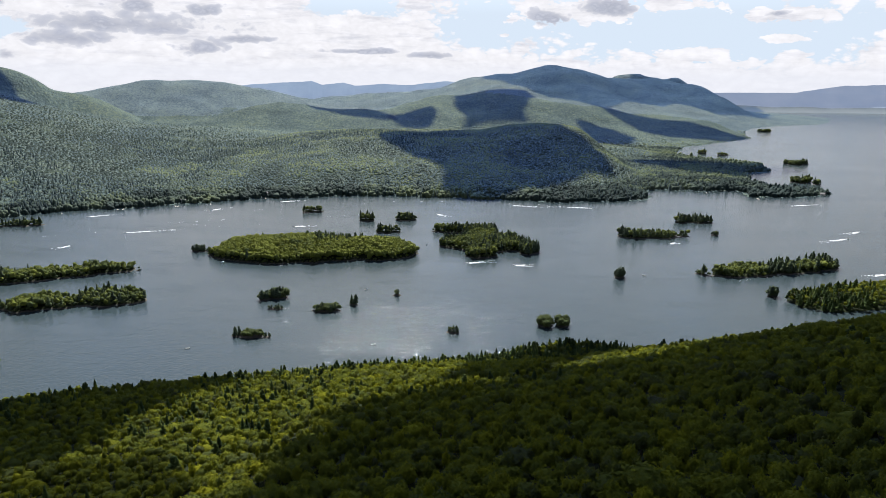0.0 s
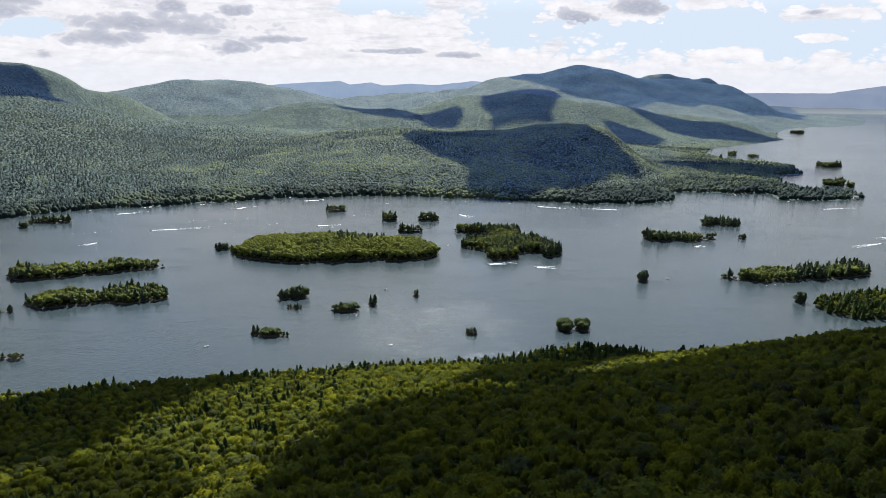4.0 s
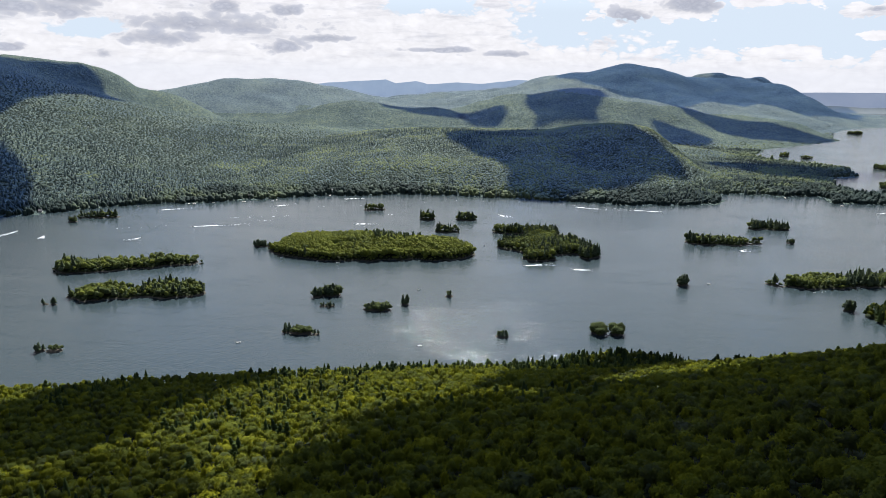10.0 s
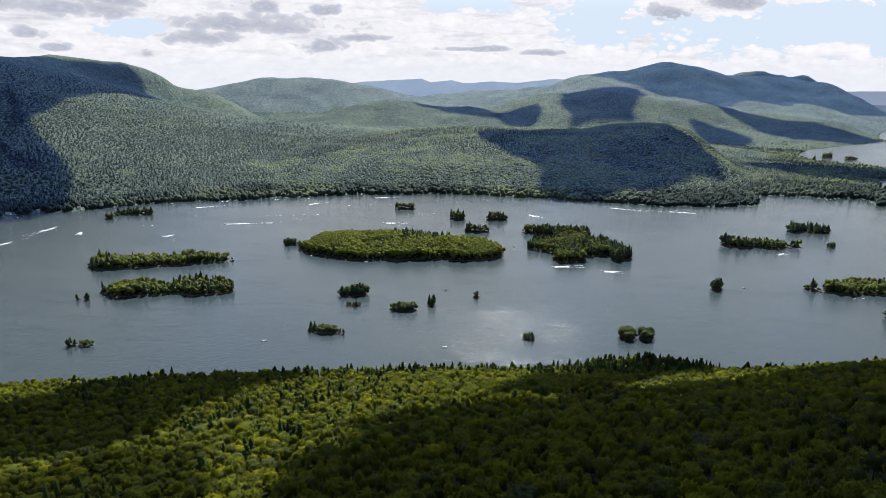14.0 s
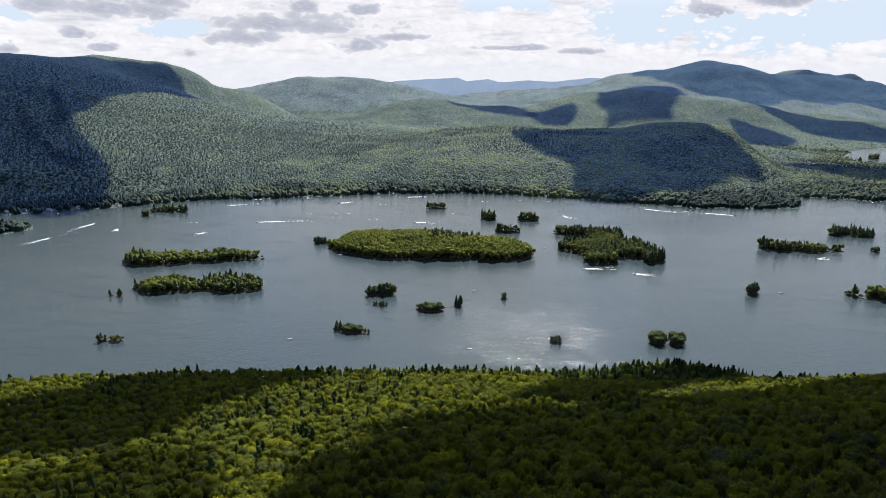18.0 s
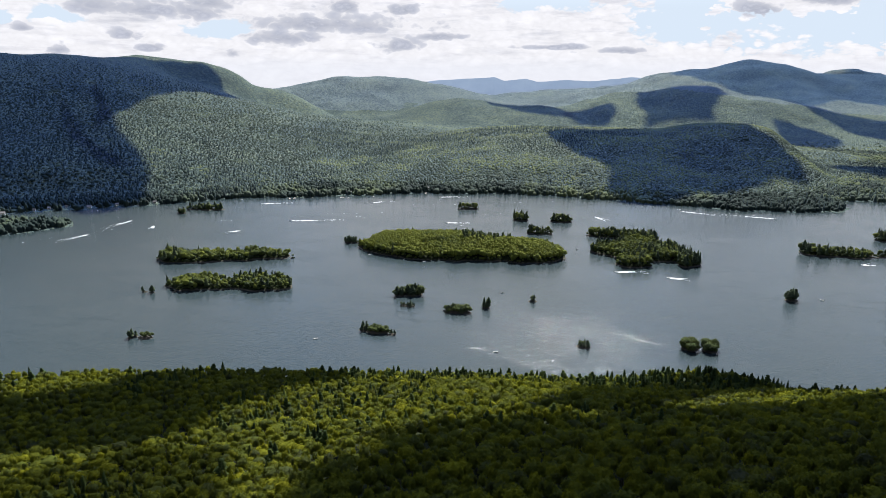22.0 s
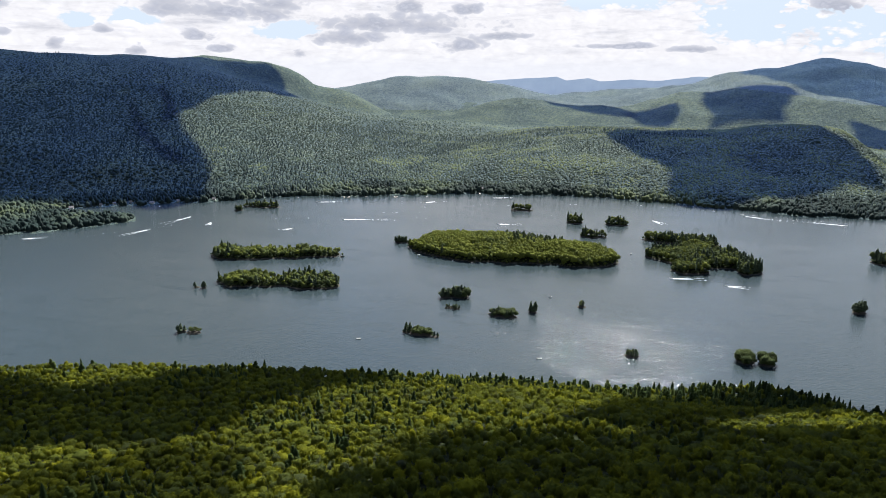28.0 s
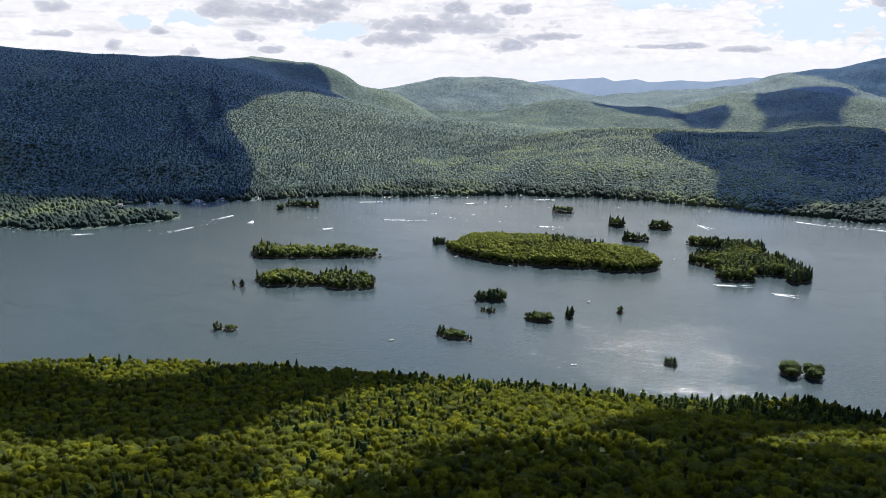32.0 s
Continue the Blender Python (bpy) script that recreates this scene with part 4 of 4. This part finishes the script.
# ---- small craft, their wakes, landings and cottages ----
def part(name, bm, mat, parent, label=""):
    me = bpy.data.meshes.new(name)
    bm.to_mesh(me)
    bm.free()
    me.materials.append(mat)
    ob = new(name, me)
    ob.parent = parent
    return tagged(ob, label)


def box(bm, x, y, z, sx, sy, sz, bevel=0.0):
    made = bmesh.ops.create_cube(bm, size=1.0, matrix=Matrix.LocRotScale((x, y, z), None, (sx, sy, sz)))
    if bevel:
        edges = list({e for v in made["verts"] for e in v.link_edges})
        bmesh.ops.bevel(bm, geom=edges, offset=bevel, segments=1, affect="EDGES")
    return bm


def rows_mesh(rows):
    """A skin through closed rows of places."""
    bm = bmesh.new()
    made = [[bm.verts.new(p) for p in row] for row in rows]
    n = len(made[0])
    for lo, hi in zip(made, made[1:]):
        for k in range(n):
            bm.faces.new((lo[k], lo[(k + 1) % n], hi[(k + 1) % n], hi[k]))
    bm.faces.new(made[0][::-1])
    bm.faces.new(made[-1])
    bmesh.ops.recalc_face_normals(bm, faces=bm.faces)
    return bm


GEL = plain("white_hull", (0.8, 0.8, 0.78), 0.25)
SEATS = plain("boat_vinyl", (0.35, 0.33, 0.30), 0.6)
GLASS_DARK = plain("tinted_screen", (0.04, 0.05, 0.06), 0.08)
ENGINE = plain("engine_cowl", (0.03, 0.03, 0.035), 0.3)
PLANK = plain("weathered_planks", (0.36, 0.33, 0.28), 0.85, wear=0.3)
WALL_PAINT = plain("cottage_paint", (0.80, 0.79, 0.75), 0.7)
ROOFING = plain("roof_shingle", (0.30, 0.29, 0.28), 0.9, wear=0.3)
FOAM = plain("foam", (0.72, 0.74, 0.75), 0.9)


def motor_boat():
    """A small open motor boat, bow towards +x, 6 m long."""
    root = new("motor_boat")
    outline = [(-3, 1.0), (-1, 1.15), (1, 1.05), (2.2, 0.65), (3.1, 0.0)]
    ring = outline + [(x, -y) for x, y in outline[-2::-1]]
    rows = [[(x * 0.9 - 0.15, y * 0.55, -0.25) for x, y in ring], [(x * 0.97, y * 0.9, 0.25) for x, y in ring], [(x, y, 0.8 + 0.05 * max(x, 0)) for x, y in ring],
            [(x * 0.94, y * 0.86, 0.82 + 0.05 * max(x, 0)) for x, y in ring], [(x * 0.9 - 0.1, y * 0.8, 0.45) for x, y in ring]]
    part("hull", rows_mesh(rows), GEL, root)
    part("foredeck", rows_mesh([[(0.9, -0.95, 0.8), (2.2, -0.6, 0.86), (2.95, 0, 0.93), (2.2, 0.6, 0.86), (0.9, 0.95, 0.8)],
                                [(0.95, -0.9, 0.9), (2.15, -0.55, 0.95), (2.85, 0, 1.0), (2.15, 0.55, 0.95), (0.95, 0.9, 0.9)]]), GEL, root)
    part("windscreen", rows_mesh([[(0.8, -0.9, 0.85), (1.15, 0, 0.95), (0.8, 0.9, 0.85), (0.72, 0.9, 0.85), (1.05, 0, 0.95), (0.72, -0.9, 0.85)],
                                  [(0.45, -0.8, 1.35), (0.75, 0, 1.4), (0.45, 0.8, 1.35), (0.40, 0.8, 1.35), (0.7, 0, 1.4), (0.40, -0.8, 1.35)]]), GLASS_DARK, root, "dark tinted windscreen")
    for x, w in ((-0.2, 0.55), (-2.1, 1.5)):
        part("seat", box(box(bmesh.new(), x, 0, 0.65, 0.55, w, 0.3, 0.05), x - 0.28, 0, 0.95, 0.14, w, 0.5, 0.04), SEATS, root, "grey vinyl seat")
    part("outboard_engine", box(box(bmesh.new(), -3.15, 0, 0.95, 0.45, 0.4, 0.55, 0.08), -3.15, 0, 0.35, 0.2, 0.16, 0.9), ENGINE, root, "black outboard engine")
    return tagged(root, "white open motor boat on the lake", "boat", "motor boats")


BOAT = motor_boat()
BOATS = [0]


def put_boat(x, y, heading, z=0.0, label="white open motor boat on the lake"):
    # shrunk to 0.7 of the built length to fit the camera's view
    m = pose(x, y, z, 0, 0, heading) @ Matrix.Diagonal((0.7, 0.7, 0.7, 1))
    ob = BOAT if not BOATS[0] else copy_thing(BOAT, m)
    ob.matrix_basis = m
    BOATS[0] += 1
    return tagged(ob, label)


def wake(x0, y0, x1, y1, wide=5.0, seed=1):
    """Foam behind a boat at (x0, y0), thinning out towards (x1, y1)."""
    rng = np.random.default_rng(seed)
    run = Vector((x1 - x0, y1 - y0, 0))
    size, way = run.length, run.normalized()
    side = Vector((-way.y, way.x, 0))
    co, tri = [], []

    def patch(f, off, along, across):
        c = Vector((x0, y0, 0.03 + 0.002 * rng.random())) + way * (f * size) + side * off
        k = len(co)
        n = 7
        for a in range(n):
            r = rng.uniform(0.55, 1.1)
            co.append(tuple(c + way * (along * r * math.cos(a * 2 * math.pi / n)) + side * (across * r * math.sin(a * 2 * math.pi / n))))
        tri.extend((k, k + a, k + a + 1) for a in range(1, n - 1))

    for f in np.arange(0.0, 0.4, 0.012):
        patch(f, rng.normal(0, 0.25), size * 0.02 + 1.0, 0.6 * (1 - f) + 0.12)
    for f in np.arange(0.02, 1.0, 0.012):
        if rng.random() > 0.25 + 0.75 * f:
            for s in (-1, 1):
                patch(f, s * (0.8 + wide * f) + rng.normal(0, 0.4), rng.uniform(0.8, 2.6), rng.uniform(0.25, 0.8) * (1.2 - f))
    me = solid("wake", np.array(co), np.array(tri), [FOAM], smooth=False)
    tagged(new("wake", me), "white foam wake spreading behind a boat", "wake", kind="stuff")


def foam_line(x0, y0, x1, y1):
    """A broken line of foam left on the water by a boat long past."""
    rng = np.random.default_rng(int(abs(x0) + abs(y1)))
    way = Vector((x1 - x0, y1 - y0, 0))
    side = Vector((-way.y, way.x, 0)).normalized()
    co, tri = [], []
    f, bend = 0.0, rng.uniform(-0.06, 0.06) * way.length
    while f < 1.0:
        along, across = rng.uniform(0.6, 3.5), rng.uniform(0.1, 0.4)
        c = Vector((x0, y0, 0.02 + 0.002 * rng.random())) + way * f + side * (bend * math.sin(f * math.pi) + rng.normal(0, 0.7))
        k = len(co)
        for a in range(6):
            r = rng.uniform(0.6, 1.1)
            co.append(tuple(c + way.normalized() * (along * r * math.cos(a * math.pi / 3)) + side * (across * r * math.sin(a * math.pi / 3))))
        tri.extend((k, k + a, k + a + 1) for a in range(1, 5))
        f += (along * 1.2 + rng.exponential(7.0)) / way.length
    tagged(new("foam_line", solid("foam_line", np.array(co), np.array(tri), [FOAM], smooth=False)), "thin broken foam line left by a passing boat", "wake", kind="stuff")


def under_way(x0, y0, x1, y1, wide=4.0):
    put_boat(x0, y0, math.degrees(math.atan2(y0 - y1, x0 - x1)), 0.1, "white motor boat running with a foam wake")
    wake(x0, y0, x1, y1, wide, int(abs(x0) + abs(y0)))


under_way(-795, 714, -770, 738)
under_way(-680, 820, -692, 764)
under_way(-684, 912, -690, 838, 6.0)
under_way(-628, 889, -619, 867)
under_way(-564, 1092, -516, 1120)
under_way(-456, 981, -363, 1015)
under_way(-494, 899, -508, 880)
under_way(-390, 1156, -357, 1188)
under_way(-291, 1243, -242, 1266)
under_way(-225, 1035, -187, 1044)
under_way(-10, 1142, 11, 1120)
under_way(123, 1231, 205, 1204)
under_way(30, 833, 71, 845)
under_way(87, 825, 114, 825)
under_way(586, 990, 520, 959)
under_way(525, 801, 485, 788)
under_way(629, 1253, 726, 1281)
under_way(262, 1211, 160, 1227)
under_way(314, 947, 328, 954)
under_way(628, 1037, 591, 1016)
for line in ((-729, 758, -709, 795), (-378, 1042, -310, 1030), (-301, 1040, -276, 1049), (-421, 1156, -385, 1152), (-190, 1004, -163, 1021), (-177, 1232, -136, 1235), (-90, 1262, 21, 1258), (-216, 972, -162, 994), (-671, 856, -680, 830),
             (61, 1262, 238, 1230), (-215, 1023, -173, 1022), (-568, 948, -497, 980), (-427, 1051, -325, 1086), (-318, 1163, -218, 1189), (-203, 1106, -125, 1134), (487, 841, 332, 766), (881, 1779, 1000, 1850)):
    foam_line(*line)
put_boat(-59, 563, 20, 0.0, "small white boat lying still beside the shore")
put_boat(-213, 550, 30, 0.0, "small white boat lying still beside the shore")
put_boat(234, 786, 150, 0.0, "small white boat lying still beside the shore")
put_boat(-82, 720, 60, 0.0, "small white boat lying still beside the shore")
put_boat(-221, 818, 90, 0.0, "small white boat lying still beside the shore")
put_boat(-194, 814, 10, 0.0, "small white boat lying still beside the shore")
put_boat(-269, 827, 40, 0.0, "small white boat lying still beside the shore")
put_boat(350, 785, 0, 0.0, "small white boat lying still beside the shore")
put_boat(395, 794, 10, 0.0, "small white boat lying still beside the shore")
put_boat(417, 810, 80, 0.0, "small white boat lying still beside the shore")
put_boat(438, 816, 20, 0.0, "small white boat lying still beside the shore")
put_boat(460, 832, 0, 0.0, "small white boat lying still beside the shore")
put_boat(30, 891, 70, 0.0, "small white boat lying still beside the shore")
put_boat(79, 910, 20, 0.0, "small white boat lying still beside the shore")
put_boat(-22, 926, 70, 0.0, "small white boat lying still beside the shore")
put_boat(-885, 692, 10, 0.0, "small white boat lying still beside the shore")
put_boat(-823, 756, 30, 0.0, "small white boat lying still beside the shore")
put_boat(-618, 1117, 5, 0.0, "small white boat lying still beside the shore")
put_boat(-413, 1205, 20, 0.0, "small white boat lying still beside the shore")
put_boat(-356, 1266, 10, 0.0, "small white boat lying still beside the shore")
put_boat(-446, 1187, 0, 0.0, "small white boat lying still beside the shore")
put_boat(-507, 1168, 12, 0.0, "small white boat lying still beside the shore")
put_boat(-534, 1155, 100, 0.0, "small white boat lying still beside the shore")


def landing(x, y, heading, length=11.0):
    """A plank landing on posts, reaching out to +x."""
    root = new("landing")
    for k in range(int(length / 0.45)):
        part("plank", box(bmesh.new(), k * 0.45, 0, 0.62, 0.42, 2.2, 0.06), PLANK, root)
    for k in range(3):
        for s in (-0.95, 0.95):
            part("post", box(bmesh.new(), 0.6 + k * (length - 1.2) / 2, s, 0.05, 0.2, 0.2, 1.9), PLANK, root)
    root.matrix_basis = pose(x, y, 0, 0, 0, heading)
    return tagged(root, "grey plank boat landing on posts at the shore", "dock", "landings")


def cottage(x, y, heading, w=8.0, d=6.0, h=3.2):
    """A lakeside cottage: gabled, windows and a door to the water (-y)."""
    root = new("cottage")
    part("wall", box(bmesh.new(), 0, 0, h / 2 - 0.6, w, d, h + 1.2), WALL_PAINT, root)
    for s in (-1, 1):
        gable = [[(s * w / 2, -d / 2, h), (s * w / 2, d / 2, h), (s * w / 2, 0, h + 2.0)], [(s * (w / 2 - 0.2), -d / 2, h), (s * (w / 2 - 0.2), d / 2, h), (s * (w / 2 - 0.2), 0, h + 2.0)]]
        part("gable", rows_mesh(gable), WALL_PAINT, root)
        slope = [[(-w / 2 - 0.5, s * (d / 2 + 0.6), h - 0.35), (w / 2 + 0.5, s * (d / 2 + 0.6), h - 0.35), (w / 2 + 0.5, s * 0.01, h + 2.05), (-w / 2 - 0.5, s * 0.01, h + 2.05)]]
        slope.append([(px, py, pz + 0.18) for px, py, pz in slope[0]])
        part("roof", rows_mesh(slope), ROOFING, root, "grey shingled roof slope")
    for k in (-1, 1):
        pane = part("window", box(bmesh.new(), k * w * 0.3, -d / 2 - 0.02, 1.7, 1.3, 0.1, 1.2), GLASS_DARK, root)
        part("window_sill", box(bmesh.new(), k * w * 0.3, -d / 2 - 0.08, 1.05, 1.5, 0.16, 0.08), GEL, pane)
    part("door", box(bmesh.new(), 0, -d / 2 - 0.02, 1.05, 1.0, 0.1, 2.1), PLANK, root, "weathered plank door")
    part("chimney", box(bmesh.new(), w * 0.28, 0.6, h + 1.9, 0.7, 0.7, 1.8), ROCK, root, "stone chimney")
    z = float(ground(np.array([x]), np.array([y]))[0])
    root.matrix_basis = pose(x, y, z, 0, 0, heading)
    return tagged(root, "white painted cottage with a grey gabled roof at the shore", "house", "shore cottages")


landing(-462, 1191, -70)
landing(-546, 1156, -60)
landing(-409, 1216, -75)
landing(-328, 1279, -80)
landing(-789, 965, -50)
landing(-537, 1160, -80)
landing(-456, 1191, -90)
landing(527, 1397, -100)
landing(600, 1329, -90)
for k, (sx, sy) in enumerate(SITES):
    cottage(sx, sy, (40, 25, 52, 34, 20, 45, 30)[k], (6.5, 3.6, 4.2, 3.2, 6.8, 4.0, 5.0)[k], (5.0, 3.4, 3.6, 3.0, 4.8, 3.4, 4.0)[k], 2.4)
cottage(-459, 1222, 25)
cottage(-333, 1300, 20)
cottage(747, 1371, -20)
